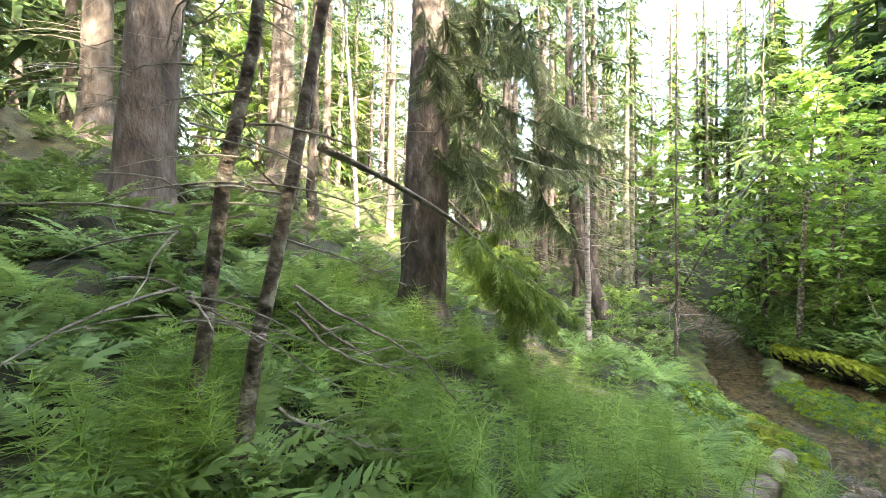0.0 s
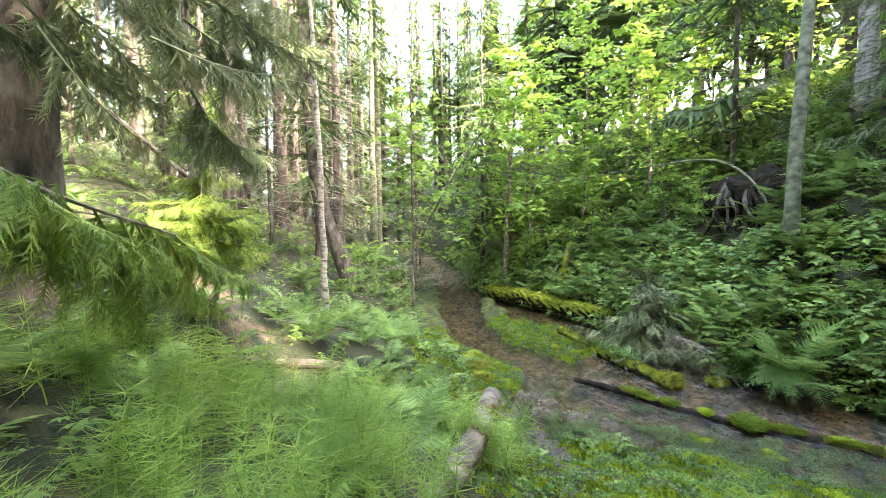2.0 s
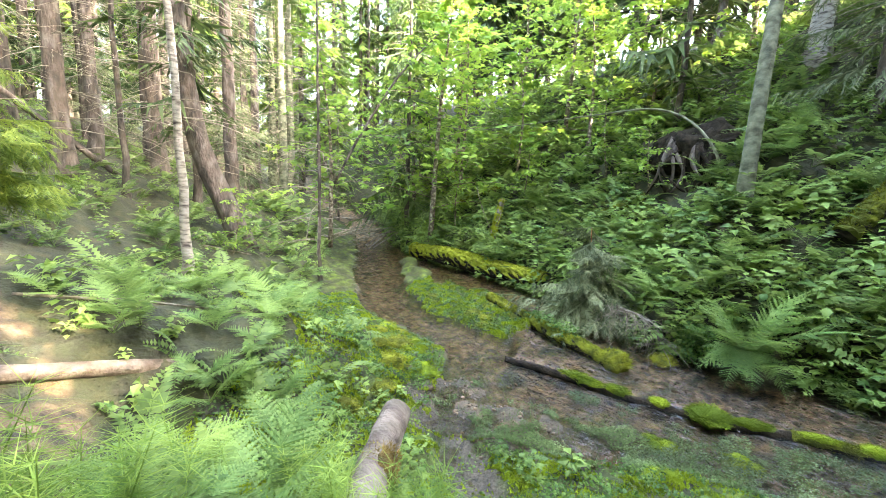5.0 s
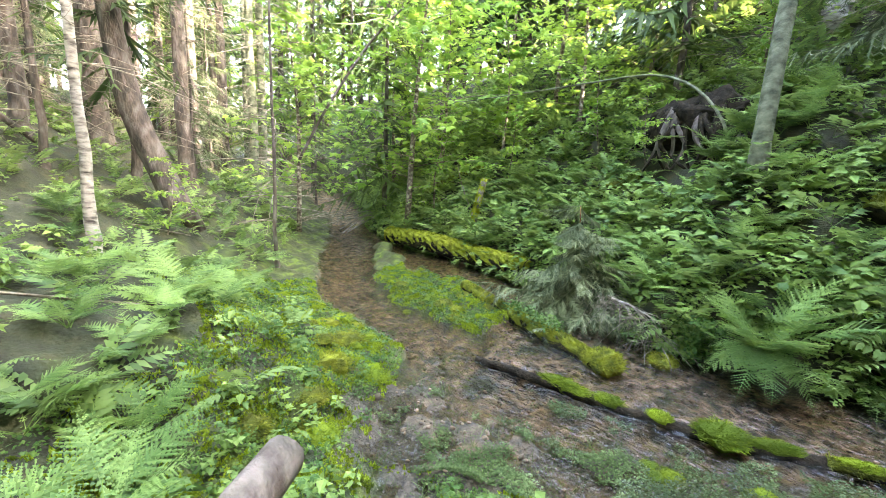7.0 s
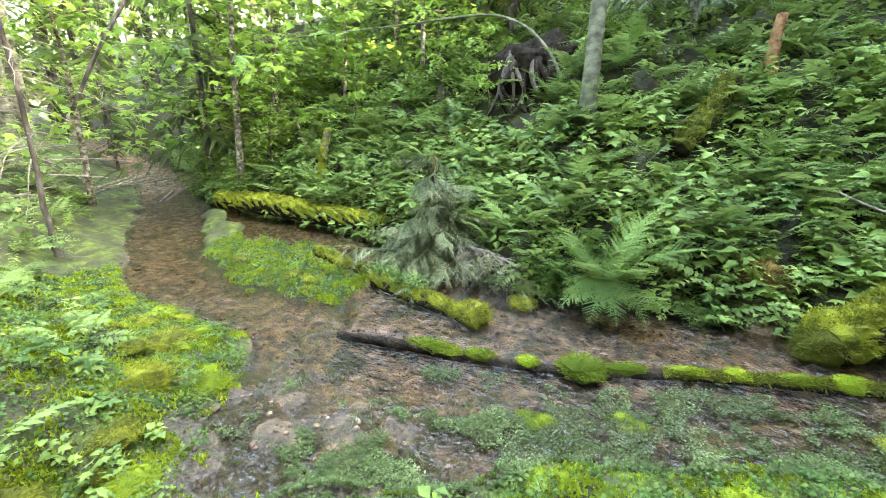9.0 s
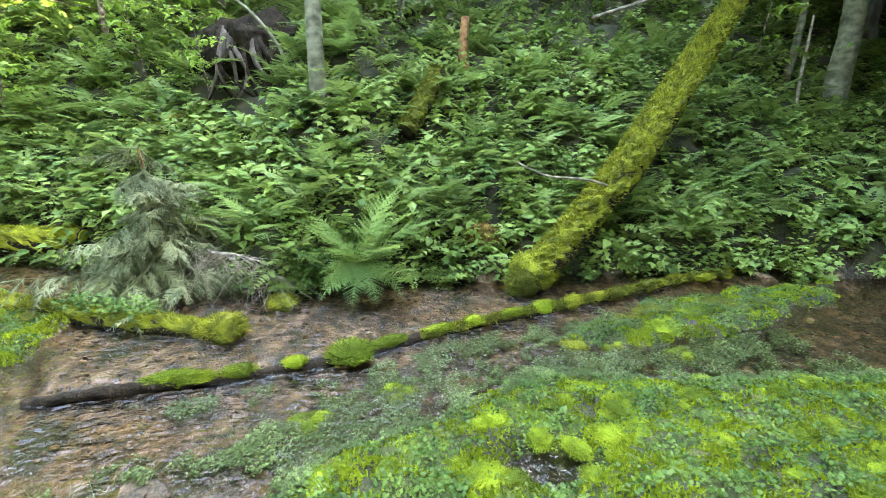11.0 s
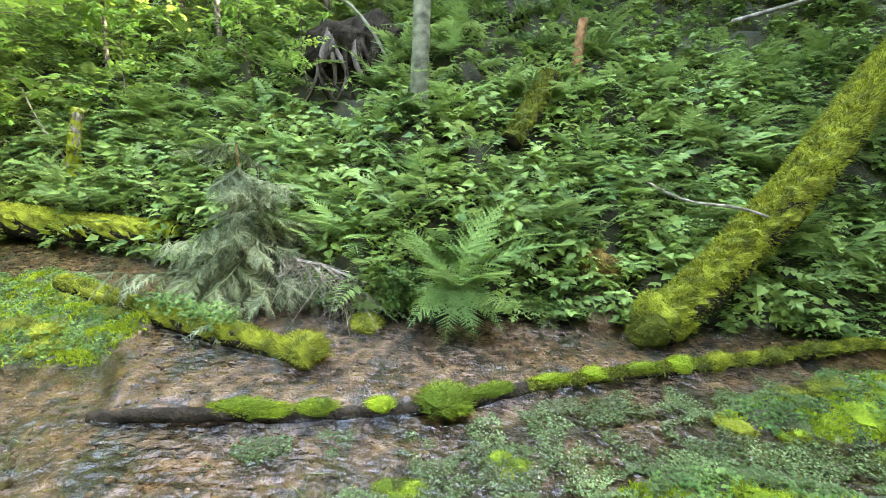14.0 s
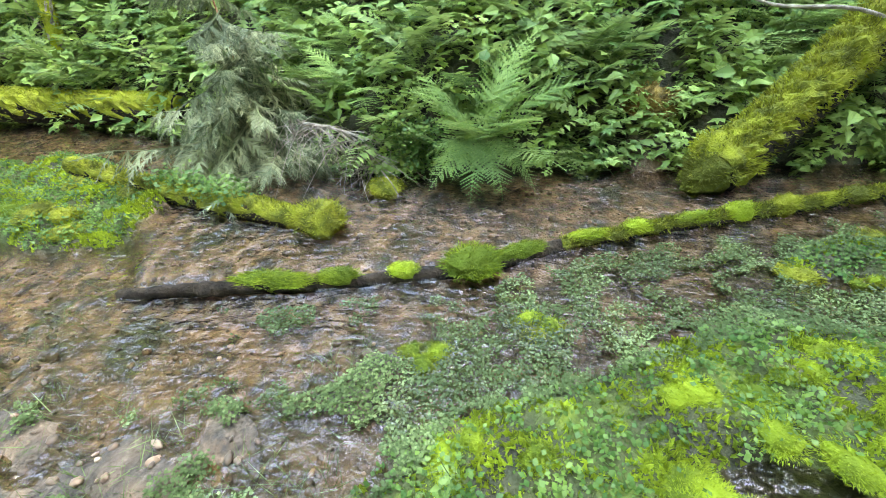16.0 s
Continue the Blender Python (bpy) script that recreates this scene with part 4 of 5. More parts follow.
moss_cushion(5.97, 2.93, 0.06, 0.14, 0.16, 0.085, M_MOSS_BRIGHT, 20)
r2 = np.random.default_rng(310)
y = 4.08
while y > -1.7:
    if not 2.72 < y < 3.1:
        x = float(np.interp(y, WEIR_Y, WEIR_X))
        a = math.degrees(math.atan2(float(np.interp(y - 0.1, WEIR_Y, WEIR_X)) - x, 0.1))
        moss_cushion(x, y, 0.055, r2.uniform(0.04, 0.075), r2.uniform(0.08, 0.22), r2.uniform(0.035, 0.08), M_MOSS_BRIGHT if y > 1 else M_MOSS, a, "low moss cushion on the sunken log", k=int(y * 10))
    y -= r2.uniform(0.22, 0.45)
for x, y in [(5.55, 2.55), (6.1, 0.75), (5.95, 0.2), (6.25, -0.4), (5.3, 3.1)]:
    for j in range(4):
        a = x * 7 + j * 1.9
        moss_cushion(x + 0.055 * math.cos(a), y + 0.075 * math.sin(a), -0.03, 0.045 + 0.01 * j, 0.085 - 0.012 * j, 0.03 + 0.006 * j, M_MOSS_BRIGHT, 40 * j, k=j)
for a, b, c, r in ((7.1, 1.24, 0.2, 0.17), (7.2, 1.2, 0.3, 0.16), (7.16, 1.05, 0.24, 0.15), (7.06, 1.34, 0.13, 0.11)):
    moss_cushion(a, b, c, r, r * 1.1, r, M_MOSS, 60 * a, "moss bulging over the lower end of the thick log", int(100 * c))
moss_cushion(6.3, 4.0, 0.12, 0.14, 0.16, 0.13, M_MOSS, 0, "pale yellow moss cushion at the log's tip", 1)
moss_cushion(7.66, 1.62, 0.5, 0.17, 0.2, 0.17, M_MOSS_RUST, 0, "rusty brown moss-covered stump", 0)
moss_cushion(6.95, 3.72, 0.06, 0.15, 0.13, 0.07, M_MOSS, 20, "mossy stub at the water's edge", 1)
moss_cushion(2.68, 3.36, 0.8, 0.08, 0.13, 0.07, M_MOSS_RUST, -40, "rusty rotten bark clump on the log", 1)
moss_cushion(4.6, 6.0, 0.06, 0.2, 0.22, 0.1, M_MOSS, 0, "mossy hummock on the near bank", 0)
moss_cushion(4.15, 5.5, 0.1, 0.2, 0.17, 0.13, M_MOSS, 0, "mossy hummock on the near bank", 1)
r2 = np.random.default_rng(300)
for k in range(150):
    y = r2.uniform(-2.2, 3.0)
    x = float(near_x(y)) - abs(r2.normal(0.0, 0.75))
    s2 = r2.uniform(0.035, 0.095)
    if on_ground(x, y) > 0.02 and x > 3.6:
        moss_cushion(x, y, on_ground(x, y) - 0.01, s2, s2 * r2.uniform(0.8, 1.6), s2 * 0.5, M_MOSS_BRIGHT, r2.uniform(0, 180), "bright moss cushion in the wet carpet", k)
for k in range(34):
    y = r2.uniform(4.7, 7.2)
    x = float(near_x(y)) - r2.uniform(0.05, 1.0)
    s2 = r2.uniform(0.05, 0.12)
    moss_cushion(x, y, on_ground(x, y) - 0.01, s2, s2 * r2.uniform(0.8, 1.6), s2 * 0.5, M_MOSS_BRIGHT if k % 3 else M_MOSS, r2.uniform(0, 180), "bright moss cushion on the near bank", k)
for k in range(34):
    y = r2.uniform(5.4, 7.4) if k < 18 else r2.uniform(-2.4, 1.2)
    x = r2.uniform(5.4, 6.9) if k < 18 else 6.55 - 0.33 * (y + 0.4) + r2.normal(0, 0.2)
    if islands(x, y) > 0.15:
        s2 = r2.uniform(0.06, 0.14)
        moss_cushion(x, y, on_ground(x, y) - 0.01, s2, s2 * r2.uniform(0.8, 1.6), s2 * 0.5, M_MOSS_BRIGHT if k % 2 else M_MOSS, r2.uniform(0, 180), "moss cushion on an islet in the brook", k)

# ---- the small spruce over the water ----
t = base("small_spruce", 7.5, 5.0, on_ground(7.5, 5.0), "small half-dead spruce drooping over the brook", "tree")
r2 = np.random.default_rng(8)
line = smooth_line([(0.15, 0, -0.1), (0, 0, 0.5), (-0.05, 0.05, 1.0), (0.0, 0.12, 1.55)], 10)
part("trunk", tri_mesh("trunk", *tube(line, np.linspace(0.035, 0.006, 10), 7, 0.08, 3), M_RUST), t, "reddish broken stem")
n = 64
u = r2.uniform(0.16, 1, n)
o = np.stack([np.interp(u, np.linspace(0, 1, 10), line[:, j]) for j in range(3)], 1)
bough_parts(t, n, r2.uniform(0, 6.28, n), r2.uniform(-0.5, 0.1, n), r2.normal(0, 0.35, n), (1.45 - 1.0 * u) * r2.uniform(0.5, 1.05, n), o, M_NEEDLE_GREY)
s = Soup()
limb = smooth_line([(0, 0, 0.6), (-0.2, -0.45, 0.5), (-0.3, -0.9, 0.52), (-0.38, -1.15, 0.3), (-0.4, -1.25, 0.1)], 12)
s.raw(*tube(limb, np.linspace(0.022, 0.007, 12), 6))
for k in range(110):
    i = r2.integers(1, 12)
    e = limb[i] + np.array([r2.normal(-0.12, 0.22), r2.normal(-0.12, 0.24), -r2.uniform(0.1, 0.42)])
    mid = (limb[i] + e) / 2 + np.array([r2.normal(-0.06, 0.06), r2.normal(0, 0.06), 0.12])
    twig = smooth_line([limb[i], mid, e], 6)
    s.raw(*tube(twig, np.linspace(0.005, 0.0012, 6), 3, cap=False))
    for q in range(5):
        a = twig[r2.integers(2, 6)]
        s.raw(*tube([a, a + r2.normal(0, 0.05, 3) - (0, 0, 0.03)], [0.002, 0.0008], 3, cap=False))
part("dead_limb", s.mesh("dead_limb", M_DEAD), t, "bare grey limb with twigs hanging to the water")

# ---- near stems and the sunlit bough at the start ----
for k, (x, y, lean) in enumerate([(-0.76, 1.60, (0.445, 0.15)), (-0.975, 1.58, (0.41, 0.12))]):
    t = base("young_spruce", x, y, on_ground(x, y), "thin lichen-spotted young spruce stem with dead twigs", "tree", "thin stems by the path")
    part("trunk", trunk_mesh("trunk", 7, 0.032, (lean[0] * 2.2, lean[1] * 2), M_STEM, 120 + k, 0.02, 12, 0.15), t)
    for q in dead_twigs(152 + k, 0.5, 2.6, 34, 0.6, 0.02):
        part("dead_branch", q.mesh("dead_branch", M_DEAD), t)
    c = part("crown", LOW_CROWNS[k], t)
    c.matrix_basis = pose(lean[0], lean[1], 2.4) @ Matrix.Diagonal((5, 5, 5, 1))
    if k == 0:
        for q, pts in enumerate([[(-0.58, 1.65, 2.30), (-0.36, 1.8, 2.13), (-0.11, 1.9, 2.0), (0.15, 2.0, 1.66)], [(-0.59, 1.65, 2.2), (-0.43, 1.7, 2.03), (-0.21, 1.75, 1.95)],
                                 [(-0.62, 1.64, 1.83), (-0.42, 1.7, 1.7), (-0.12, 1.75, 1.6)], [(-0.57, 1.65, 2.24), (-0.5, 1.7, 2.12), (-0.3, 1.85, 2.0), (-0.2, 1.95, 1.85)]]):
            b = Soup()
            stem = smooth_line(np.array(pts) - np.array(t.location), 12) + np.random.default_rng(500 + q).normal(0, 0.006, (12, 3))
            b.raw(*tube(stem, np.linspace(0.0085, 0.0025, 12), 5, 0.1, q))
            for w in range(5):
                a = stem[3 + 2 * w - (w > 3)]
                b.raw(*tube([a, a + np.array([0.1, 0.06, 0.02 * (-1) ** w]), a + np.array([0.17, 0.1, 0.05 * (-1) ** w - 0.03])], [0.003, 0.0022, 0.001], 3, cap=False))
            part("dead_branch", b.mesh("dead_branch", M_DEAD), t)
s0 = np.array([-0.50, 1.66, 2.85])
t = base("spruce_bough", *s0, "long drooping spruce bough with sunlit yellow-green tips", "branch")
limb = smooth_line([(0, 0, 0), (0.25, 0.25, -0.08), (0.6, 0.6, -0.25), (0.85, 0.95, -0.45), (1.2, 1.5, -0.6)], 14)
part("limb", tri_mesh("limb", *tube(limb, np.linspace(0.016, 0.005, 14), 7, 0.06, 4), M_DEAD), t)
r2 = np.random.default_rng(9)
n = 26
u = r2.uniform(0.45, 1, n)
o = np.stack([np.interp(u, np.linspace(0, 1, 14), limb[:, j]) for j in range(3)], 1)
# the sprays' sunlight is painted in with the brighter needle colour
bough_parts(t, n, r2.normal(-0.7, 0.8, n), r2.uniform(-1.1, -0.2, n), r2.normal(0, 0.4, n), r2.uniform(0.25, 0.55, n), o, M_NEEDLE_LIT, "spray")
# boughs of the thick spruce that hang over the first steps
t = base("spruce_bough", -0.1, 4.4, 3.0, "dark green hanging boughs of a spruce", "branch")
n = 44
o = np.stack([r2.uniform(-0.2, 1.2, n), r2.uniform(-1.0, 0.5, n), r2.uniform(0.0, 2.5, n)], 1)
bough_parts(t, n, r2.normal(-1.0, 0.5, n), r2.uniform(-0.6, 0.0, n), r2.normal(0, 0.4, n), r2.uniform(0.45, 1.0, n), o, M_NEEDLE_GREY, "spray")
t = base("young_spruce", 0.95, 7.3, on_ground(0.95, 7.3), "small sunlit yellow-green spruce by the earth bank", "tree")
part("trunk", trunk_mesh("trunk", 2.6, 0.03, (0, 0), M_BARK, 140), t)
n = 60
u = r2.uniform(0.1, 1, n)
# sunlit look comes from the brighter needle colour as well
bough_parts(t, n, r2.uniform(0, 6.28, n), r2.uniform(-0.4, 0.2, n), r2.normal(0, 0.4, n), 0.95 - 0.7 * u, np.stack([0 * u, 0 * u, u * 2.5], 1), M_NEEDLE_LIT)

# ---- ferns ----
FRONDS = [tri_mesh("frond", *frond(19, 6, a, k), m, False) for k, (a, m) in enumerate([(0.5, M_FERN), (0.8, M_FERN), (0.35, M_FERN_PALE), (0.6, M_FERN_PALE)])]


def fern(x, y, size, seed, pale=False, fronds=8, lift=0.0, rise=0.9, label="green lady fern with arching fronds"):
    rng = np.random.default_rng(seed)
    t = base("fern", x, y, on_ground(x, y, lift), label, "fern", "ferns")
    for k in range(fronds):
        f = part("frond", FRONDS[(2 if pale else 0) + k % 2], t)
        f.matrix_basis = pose(0, 0, 0, 0, 0, k * 360 / fronds + rng.normal(0, 15)) @ pose(0, 0, 0, math.degrees(rng.normal(rise, 0.22)), 0, 0) @ Matrix.Scale(size * rng.uniform(0.7, 1.15), 4)
    return t


fern(7.28, 2.95, 1.1, 1, True, fronds=17, lift=0.22, rise=0.78, label="large arching fern over the water's edge")
t = base("fern", 7.12, 2.95, 0.45, "fern tuft hanging down into the brook", "fern", "ferns")
for k in range(13):
    part("frond", FRONDS[2 + k % 2], t).matrix_basis = pose(0, 0, 0, 0, 0, 90 + (k - 6) * 11) @ pose(0, 0, 0, -2 - 9 * (k % 3), 12 * (k % 2) - 6, 0) @ Matrix.Scale(0.52 + 0.08 * (k % 3), 4)


for k, (x, y, sz) in enumerate([(2.2, 3.5, 0.6), (1.9, 3.95, 0.6), (2.55, 4.25, 0.6), (2.75, 4.8, 0.55), (1.65, 3.3, 0.55), (3.2, 6.1, 0.55), (3.6, 6.7, 0.5), (2.6, 6.6, 0.6), (2.0, 6.3, 0.6), (3.9, 7.4, 0.5), (3.2, 7.6, 0.6),
                                (2.3, 5.0, 0.45), (2.8, 5.3, 0.4), (1.9, 5.45, 0.5), (2.5, 5.5, 0.5), (3.0, 5.75, 0.45), (-0.95, 2.6, 0.55), (-1.3, 2.1, 0.6), (-1.6, 2.9, 0.6), (-0.5, 2.9, 0.5), (-1.9, 2.4, 0.6), (-0.2, 2.3, 0.45), (-1.1, 3.4, 0.6), (1.35, 2.75, 0.4), (8.6, 1.2, 0.7), (8.3, 0.6, 0.7), (8.5, -0.6, 0.8), (7.7, -0.4, 0.75), (9.2, 0.2, 0.7), (7.6, 2.2, 0.6), (7.8, 3.6, 0.6), (8.1, 4.3, 0.6), (9.75, 4.3, 0.6), (10.6, 5.9, 0.7), (10.5, 3.6, 0.7)]):
    fern(x, y, sz, 900 + k, pale=x < 5, fronds=9, rise=0.65, label="pale green wood fern on the bank" if x < 5 else "green fern on the steep slope")


def scatter(seed, n, x0, x1, y0, y1, dens):
    rng = np.random.default_rng(seed)
    x, y = rng.uniform(x0, x1, n), rng.uniform(y0, y1, n)
    ok = rng.uniform(0, 1, n) < dens(x, y)
    return x[ok], y[ok], rng


EYE_X, EYE_Y = [0, 1.0, 2.3, 2.9, 3.9], [0, 1.2, 2.2, 2.5, 2.75]


def off_path(x, y, d):
    return away(x, y, d) & ~bare(x, y) & ((x < 3.2) | (y > 4.6))


def clear_of_roots(x, y):
    """Keeps the dark hollow in front of the root plate bare."""
    return ((x - 10.1) / 0.65) ** 2 + ((y - 4.75) / 0.75) ** 2 > 1


def away(x, y, d):
    p = np.stack([np.interp(np.linspace(0, 1, 40), np.linspace(0, 1, 5), EYE_X), np.interp(np.linspace(0, 1, 40), np.linspace(0, 1, 5), EYE_Y)], 1)
    return ((x[..., None] - p[:, 0]) ** 2 + (y[..., None] - p[:, 1]) ** 2).min(-1) > d * d


x, y, rng = scatter(401, 330, -2.5, 4.6, 0.8, 10, lambda x, y: ((near_x(y) - x > 0.9) & off_path(x, y, 0.75)) * 0.55)
for k in range(min(len(x), 95)):
    fern(x[k], y[k], rng.uniform(0.35, 0.62), k + 500, pale=bool(y[k] < 6.5), fronds=int(rng.integers(5, 9)), rise=0.62, label="pale green wood fern on the bank")
x, y, rng = scatter(402, 260, 7.4, 10.5, -2.5, 9, lambda x, y: (x - far_x(y) > 0.25) * 0.8)
for k in range(min(len(x), 115)):
    fern(x[k], y[k], rng.uniform(0.5, 0.9), k + 700, pale=k % 2 == 0, fronds=int(rng.integers(5, 8)), rise=0.6, label="green fern on the steep slope")


def stuff(name, soup, mat, label, category):
    return tagged(new(name, soup.mesh(name, mat)), label, category, kind="stuff")


# further ferns, fronds too many to count
ff = [frond(12, 0, 0.6, k) for k in range(3)]
s = Soup()
x, y, rng = scatter(403, 1700, 7.2, 16, -6, 18, lambda x, y: ((x - far_x(y) > 0.15) & clear_of_roots(x, y)) * np.clip(1.1 - (x - far_x(y)) / 12, 0.2, 1))
x2, y2, _ = scatter(404, 1100, -9, 8, 0, 18, lambda x, y: ((near_x(y) - x > 1.0) & off_path(x, y, 1.0)) * 0.8)
x, y = np.concatenate([x, x2]), np.concatenate([y, y2])
x3, y3, _ = scatter(405, 300, -3.6, 0.0, 1.0, 5.4, lambda x, y: off_path(x, y, 0.7) * 1.0)
x, y = np.concatenate([x, x3]), np.concatenate([y, y3])
for q in range(5):
    k = len(x)
    for j in range(3):
        i = np.arange(k) % 3 == (j + q) % 3
        s.put(*ff[j], turns(rng.uniform(0, 6.28, k), rng.normal(0.55, 0.25, k), rng.normal(0, 0.25, k), np.where(x > 6.5, rng.uniform(0.45, 0.85, k), rng.uniform(0.3, 0.6, k)))[i], np.stack([x, y, height(x, y)], 1)[i])
stuff("fern_thicket", s, M_FERN, "dense green ferns covering the slopes", "ferns")

# ---- herbs ----
def herb(seed, leaves, size, tall, shape):
    rng = np.random.default_rng(seed)
    s = Soup()
    a = np.arange(leaves) * 2.4
    z = tall * np.sqrt((np.arange(leaves) + 1) / leaves)
    r = 0.35 * tall * rng.uniform(0.2, 1, leaves)
    p = np.stack([np.cos(a) * r * 0.4, np.sin(a) * r * 0.4, z], 1)
    s.put(*shape, turns(a - math.pi / 2, rng.normal(-0.05, 0.3, leaves), rng.normal(0, 0.3, leaves), size * rng.uniform(0.6, 1.2, leaves)), p)
    return s.arrays()


HERBS = [herb(1, 9, 0.14, 0.3, leaf_shape(0.6)), herb(2, 12, 0.11, 0.42, lobed_leaf()), herb(3, 8, 0.18, 0.22, lobed_leaf()), herb(4, 14, 0.075, 0.16, leaf_shape(0.9))]
s = Soup()
x, y, rng = scatter(411, 15500, 7.0, 15, -7, 17, lambda x, y: ((x - far_x(y) > -0.02) & ((x - 7.1) ** 2 + (y - 2.95) ** 2 > 0.3) & clear_of_roots(x, y)) * np.clip(1.0 - (x - far_x(y)) / 9, 0.15, 1))
x2, y2, _ = scatter(412, 6500, -8, 7, -3, 17, lambda x, y: ((near_x(y) - x > 0.9) & off_path(x, y, 0.35) & (muddy(x, y) < 0.3)) * np.clip(1.2 - (near_x(y) - x) / 14, 0.2, 1) * 0.75)
x, y = np.concatenate([x, x2]), np.concatenate([y, y2])
k = len(x)
for j in range(4):
    i = rng.integers(0, 4, k) == j
    s.put(*HERBS[j], turns(rng.uniform(0, 6.28, k), rng.normal(0, 0.2, k), rng.normal(0, 0.2, k), np.where(x > 6.5, rng.uniform(0.5, 1.2, k), rng.uniform(0.3, 0.7, k)))[i], np.stack([x, y, height(x, y) - 0.02], 1)[i])
x, y, _ = scatter(415, 5200, 6.9, 9.2, -6, 12, lambda x, y: ((x - far_x(y) > -0.1) & (x - far_x(y) < 0.5) & ((x - 7.1) ** 2 + (y - 2.95) ** 2 > 0.16)) * 0.9)
k = len(x)
for j in range(4):
    i = rng.integers(0, 4, k) == j
    s.put(*HERBS[j], turns(rng.normal(1.57, 0.5, k), rng.normal(0.35, 0.3, k), rng.normal(0, 0.3, k), rng.uniform(0.35, 0.9, k))[i], np.stack([x, y, np.maximum(height(x, y), 0.06) - 0.02], 1)[i])
herb_meshes = [tri_mesh("herb_plant", *h, M_HERB, False) for h in HERBS]
x, y, rng = scatter(413, 900, 7.0, 9.6, -2.5, 6.5, lambda x, y: ((x - far_x(y) > 0.0) & (x - far_x(y) < 1.6)) * 0.8)
x3, y3, _ = scatter(416, 900, 2.5, 4.7, 2.8, 5.2, lambda x, y: ((near_x(y) - x > 0.05) & (muddy(x, y) < 0.25) & away(x, y, 0.55)) * 0.5)
x2, y2, _ = scatter(414, 600, 0.0, 4.8, 3.2, 8.5, lambda x, y: ((near_x(y) - x > 0.3) & off_path(x, y, 0.6)) * 0.35)
for k, (a, b) in enumerate([*zip(x[:150], y[:150]), *zip(x2[:80], y2[:80])]):
    ob = new("herb_plant", herb_meshes[k % 4])
    ob.matrix_basis = pose(a, b, on_ground(a, b, -0.02), rng.normal(0, 8), rng.normal(0, 8), rng.uniform(0, 360)) @ Matrix.Scale(rng.uniform(0.7, 1.2) if k < 150 else rng.uniform(0.35, 0.7), 4)
    tagged(ob, "leafy green herb at the brook bank" if k < 150 else "leafy green herb on the near bank", "plant", "herbs of the banks")
for k, (a, b) in enumerate(zip(x3[:65], y3[:65])):
    ob = new("herb_plant", herb_meshes[(3, 0, 3, 1)[k % 4]])
    ob.matrix_basis = pose(a, b, on_ground(a, b, -0.02), rng.normal(0, 10), rng.normal(0, 10), rng.uniform(0, 360)) @ Matrix.Scale(rng.uniform(0.35, 0.75), 4)
    tagged(ob, "small leafy herb beside the muddy path", "plant", "herbs of the banks")
stuff("undergrowth", s, M_HERB, "dense leafy undergrowth of herbs and seedlings", "undergrowth")

# horsetail: soft feathery green in front of the first steps
def horsetail(seed):
    rng = np.random.default_rng(seed)
    s = Soup()
    s.raw(*tube([(0, 0, 0), (0.02, 0, 0.2), (0.06, 0.01, 0.42)], [0.003, 0.0025, 0.001], 3, cap=False))
    for z in np.linspace(0.12, 0.4, 9):
        n = 11
        a = np.arange(n) / n * 6.28 + rng.uniform(0, 1)
        s.put(blade()[0] * (0.032, 1, 1), blade()[1], turns(a, rng.normal(0.25, 0.15, n) - 0.5 * (0.4 - z), rng.normal(0, 0.5, n), (0.15 - 0.16 * (z - 0.12)) * rng.uniform(0.8, 1.2, n)), np.tile([0.1 * z * z * 3, 0, z], (n, 1)))
    return s.arrays()


s = Soup()
x, y, rng = scatter(421, 1700, -1.2, 3.0, 1.0, 6.4, lambda x, y: ((near_x(y) - x > 1.9) & off_path(x, y, 0.5) & ((y < 3.9) | (x < 0.75)) & (y < 5.2 - 0.3 * x)) * step(-0.15, 0.3, wave(x, y, 51, 1.3) + 0.4 * wave(x, y, 52, 0.4) + 0.3) * 0.9)
k = len(x)
for j in range(3):
    i = np.arange(k) % 3 == j
    s.put(*horsetail(j), turns(rng.uniform(0, 6.28, k), rng.normal(0, 0.15, k), rng.normal(0, 0.15, k), rng.uniform(0.7, 1.3, k))[i], np.stack([x, y, height(x, y) - 0.02], 1)[i])
stuff("horsetail", s, M_HORSETAIL, "soft feathery pale green wood horsetail", "horsetail")

# moss tufts, cress and grass on the wet near bank and the islets
s, s2, s3 = Soup(), Soup(), Soup()
x, y, rng = scatter(431, 500000, 2.0, 7.6, -3.5, 8.6, lambda x, y: np.maximum(((near_x(y) - x > -0.06) & (near_x(y) - x < 1.9 + 1.1 * step(1.5, 2.1, y) * step(4.2, 3.8, y))) * (0.75 + 0.4 * wave(x, y, 61, 0.6)), (islands(x, y) > 0.05) * (x - near_x(y) > 0) * 0.9) * (height(x, y) > level(x, y) + 0.005) * (1 - 0.85 * muddy(x, y)))
k = len(x)
p = np.stack([x, y, height(x, y) - 0.004], 1)
patch = wave(x, y, 62, 0.45) + 0.5 * wave(x, y, 63, 0.15)
q = rng.uniform(-0.6, 0.6, k) + patch
i = q > 0
n = int(i.sum())
s.put(np.array([[-0.4, 0, 0], [0.4, 0, 0], [0, 0, 1], [0, -0.4, 0], [0, 0.4, 0], [0.1, 0, 0.9]]), np.array([[0, 1, 2], [3, 4, 5]]), turns(rng.uniform(0, 6.28, n), rng.normal(0, 0.5, n), rng.normal(0, 0.5, n), rng.uniform(0.015, 0.04, n)), p[i])
i = (q <= 0) & (rng.uniform(0, 1, k) < 0.75)
n = int(i.sum())
lv, lf = np.array([[0, 0, 0], [-0.4, 0.5, 0.06], [0.4, 0.5, 0.06], [0, 1, 0]]), np.array([[0, 2, 1], [1, 2, 3]])
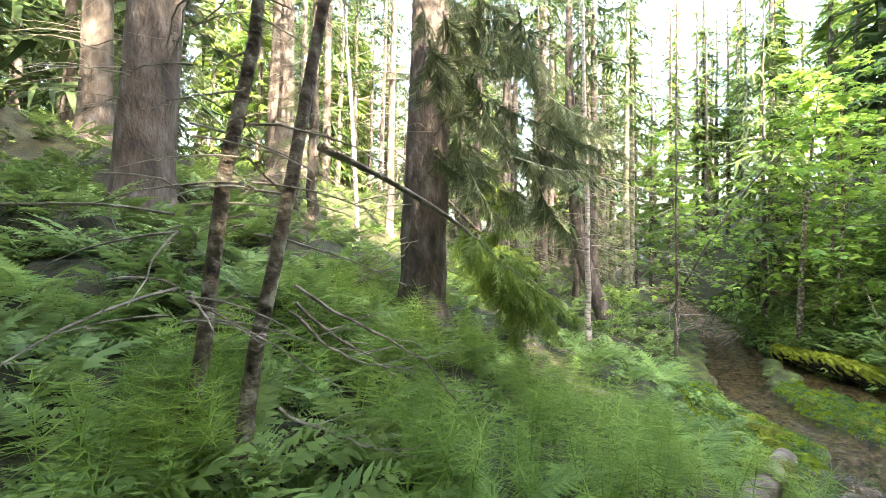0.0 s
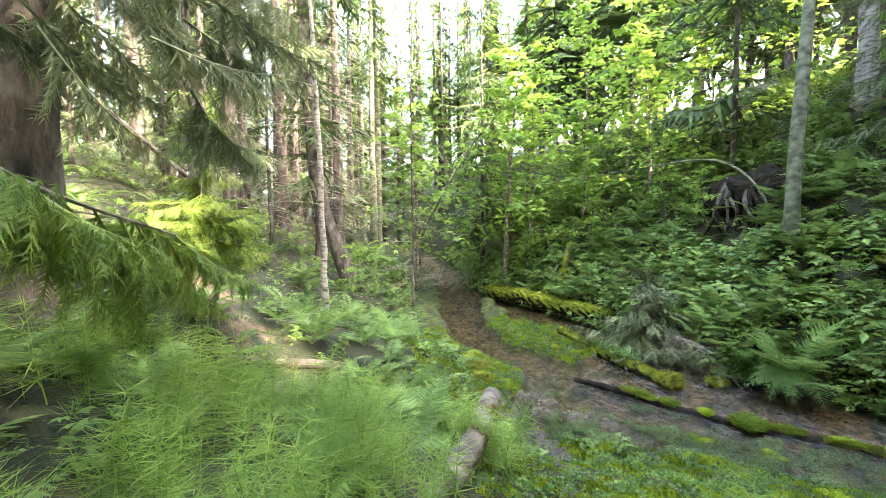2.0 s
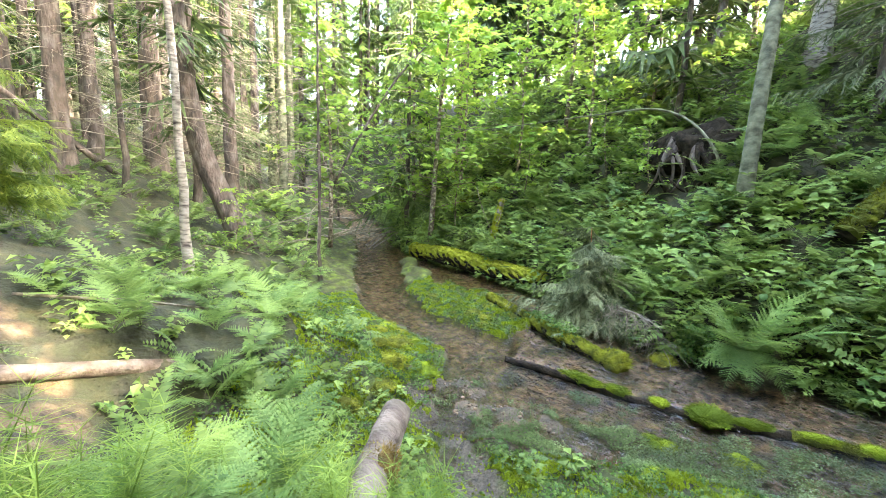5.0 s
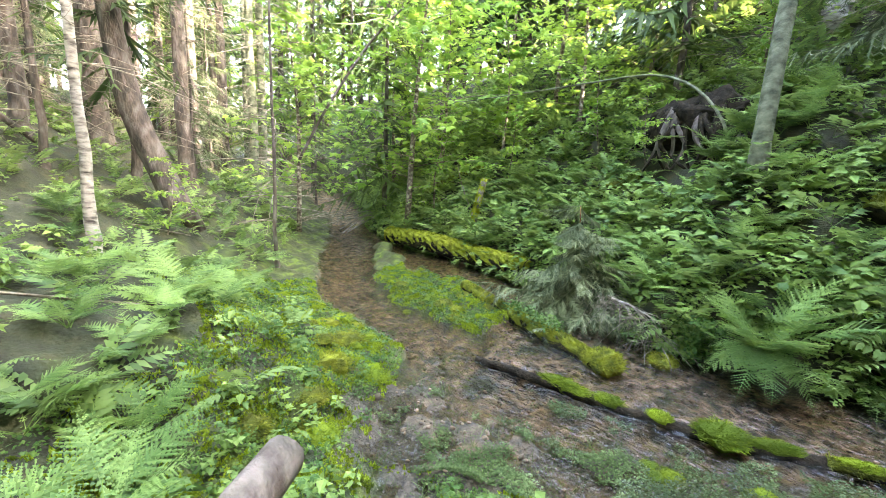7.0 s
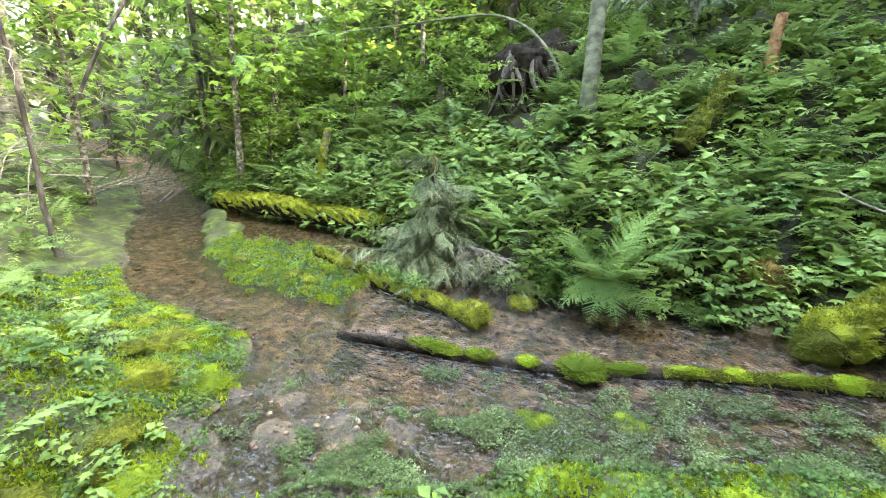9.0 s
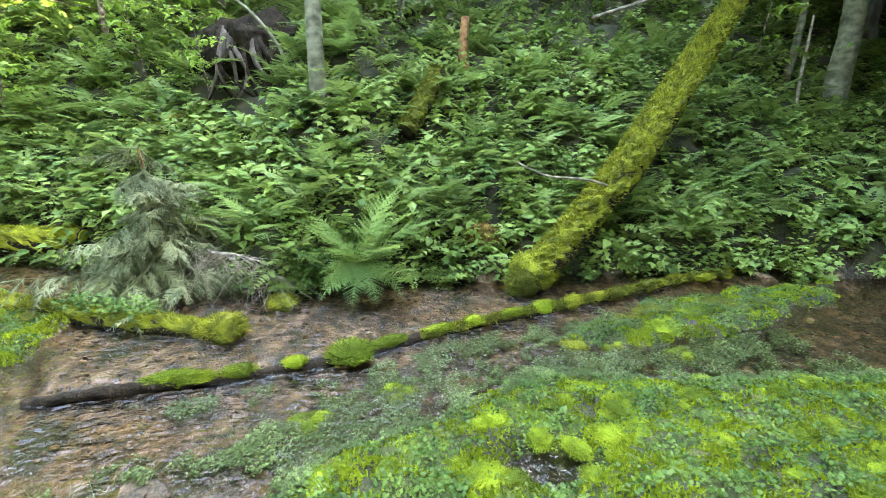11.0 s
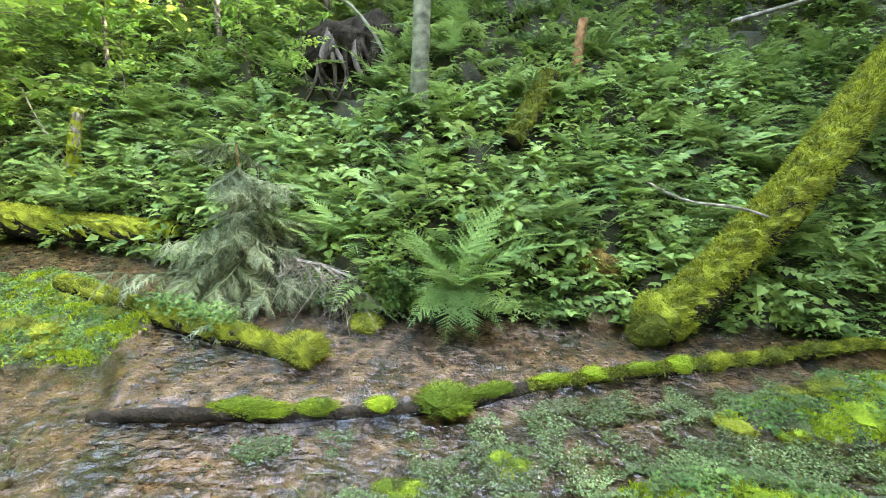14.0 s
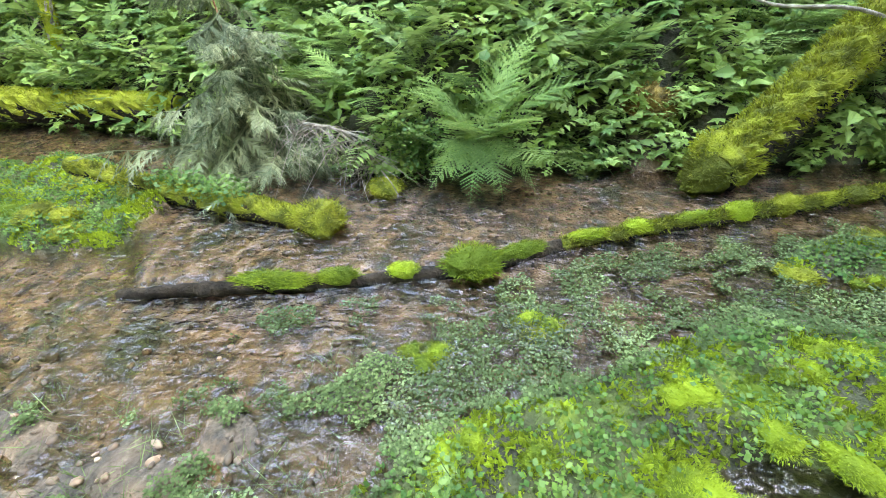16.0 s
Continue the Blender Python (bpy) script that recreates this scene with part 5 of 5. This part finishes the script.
s2.put(lv, lf, turns(rng.uniform(0, 6.28, n), rng.normal(0.3, 0.5, n), rng.normal(0, 0.5, n), rng.uniform(0.012, 0.034, n)), p[i] + np.stack([0 * x[i], 0 * x[i], rng.uniform(0.005, 0.05, n)], 1))
q = rng.uniform(0.4, 0.75, 900)
line = np.array([(6.92, 6.55, 0.2), (6.72, 5.7, 0.12), (6.5, 4.8, 0.1), (6.3, 3.98, 0.07)])
p = np.stack([np.interp(q, [0, 0.33, 0.68, 1], line[:, j]) for j in range(3)], 1) + rng.normal(0, 1, (900, 3)) * (0.06, 0.06, 0.035) + (0, 0, 0.14)
s2.put(lv, lf, turns(rng.uniform(0, 6.28, 900), rng.normal(0.1, 0.5, 900), rng.normal(0, 0.5, 900), rng.uniform(0.02, 0.045, 900)), p)
q = rng.uniform(0, 6.28, 2600)
p = np.stack([7.2 + 0.24 * np.cos(q) * rng.uniform(0, 1, 2600), 3.48 + 0.26 * np.sin(q) * rng.uniform(0, 1, 2600), 0.1 + rng.uniform(0, 1, 2600) ** 0.7 * 0.42], 1)
s2.put(lv, lf, turns(rng.uniform(0, 6.28, 2600), rng.normal(0.1, 0.5, 2600), rng.normal(0, 0.5, 2600), rng.uniform(0.02, 0.045, 2600)), p)
stuff("moss_tufts", s, M_MOSS_BRIGHT, "bright yellow-green moss tufts", "moss")
stuff("water_cress", s2, M_CRESS, "small round-leaved green cress on wet ground", "cress")

# plants growing under and at the water's surface near the bank
x, y, rng = scatter(441, 430000, 4.0, 6.9, -1.2, 5.0, lambda x, y: ((x - near_x(y) > -0.1) & (x < np.interp(y, WEIR_Y, WEIR_X) - 0.16)) * step(0.0, 0.22, wave(x, y, 71, 0.62) + 0.5 * wave(x, y, 72, 0.17) + 0.75 * step(0.95, 0.1, x - near_x(y)) - 0.22 - 1.1 * step(3.9, 4.5, y)) * 0.8 * (((x - 4.72) / 0.2) ** 2 + ((y - 3.45) / 0.22) ** 2 > 1))
k = len(x)
z = np.maximum(height(x, y), level(x, y) - 0.035) + rng.uniform(0, 0.045, k)
s3.put(lv, lf, turns(rng.uniform(0, 6.28, k), rng.normal(0.1, 0.3, k), rng.normal(0, 0.3, k), rng.uniform(0.009, 0.022, k)), np.stack([x, y, z], 1))
x, y, rng = scatter(442, 420, 3.6, 5.6, 2.2, 5.2, lambda x, y: (x - near_x(y) > -0.3) * (x - near_x(y) < 0.95))
k = len(x)
for j in range(9):
    s3.put(blade()[0] * (0.03, 1, 1), blade()[1], turns(rng.uniform(0, 6.28, k), rng.normal(0.7, 0.3, k), rng.normal(0, 0.4, k), rng.uniform(0.06, 0.16, k)), np.stack([x + rng.normal(0, 0.02, k), y + rng.normal(0, 0.02, k), np.maximum(height(x, y), -0.03)], 1))
stuff("water_plants", s3, M_WATERPLANT, "grey-green starwort and grass in the shallow water", "water plants")

# gravel
def pebble():
    bm = bmesh.new()
    bmesh.ops.create_icosphere(bm, subdivisions=1, radius=1)
    v = np.array([p.co[:] for p in bm.verts])
    f = np.array([[q.index for q in face.verts] for face in bm.faces])
    bm.free()
    return v, f


s = Soup()
x, y, rng = scatter(451, 10500, 3.8, 8.4, -4, 12, lambda x, y: ((x - near_x(y) > -0.1) & (far_x(y) - x > -0.1) & (islands(x, y) < 0.1)) * 0.9)
k = len(x)
v, f = pebble()
m = turns(rng.uniform(0, 6.28, k), rng.normal(0, 0.3, k), rng.normal(0, 0.3, k), rng.lognormal(-4.1, 0.38, k)) * np.stack([np.ones(k), rng.uniform(0.6, 1, k), rng.uniform(0.35, 0.6, k)], 1)[:, None, :]
s.put(v, f, m, np.stack([x, y, height(x, y) + 0.002], 1))
tagged(new("gravel", s.mesh("gravel", M_STONE, True)), "brown and orange gravel on the brook bed", "gravel", kind="stuff")
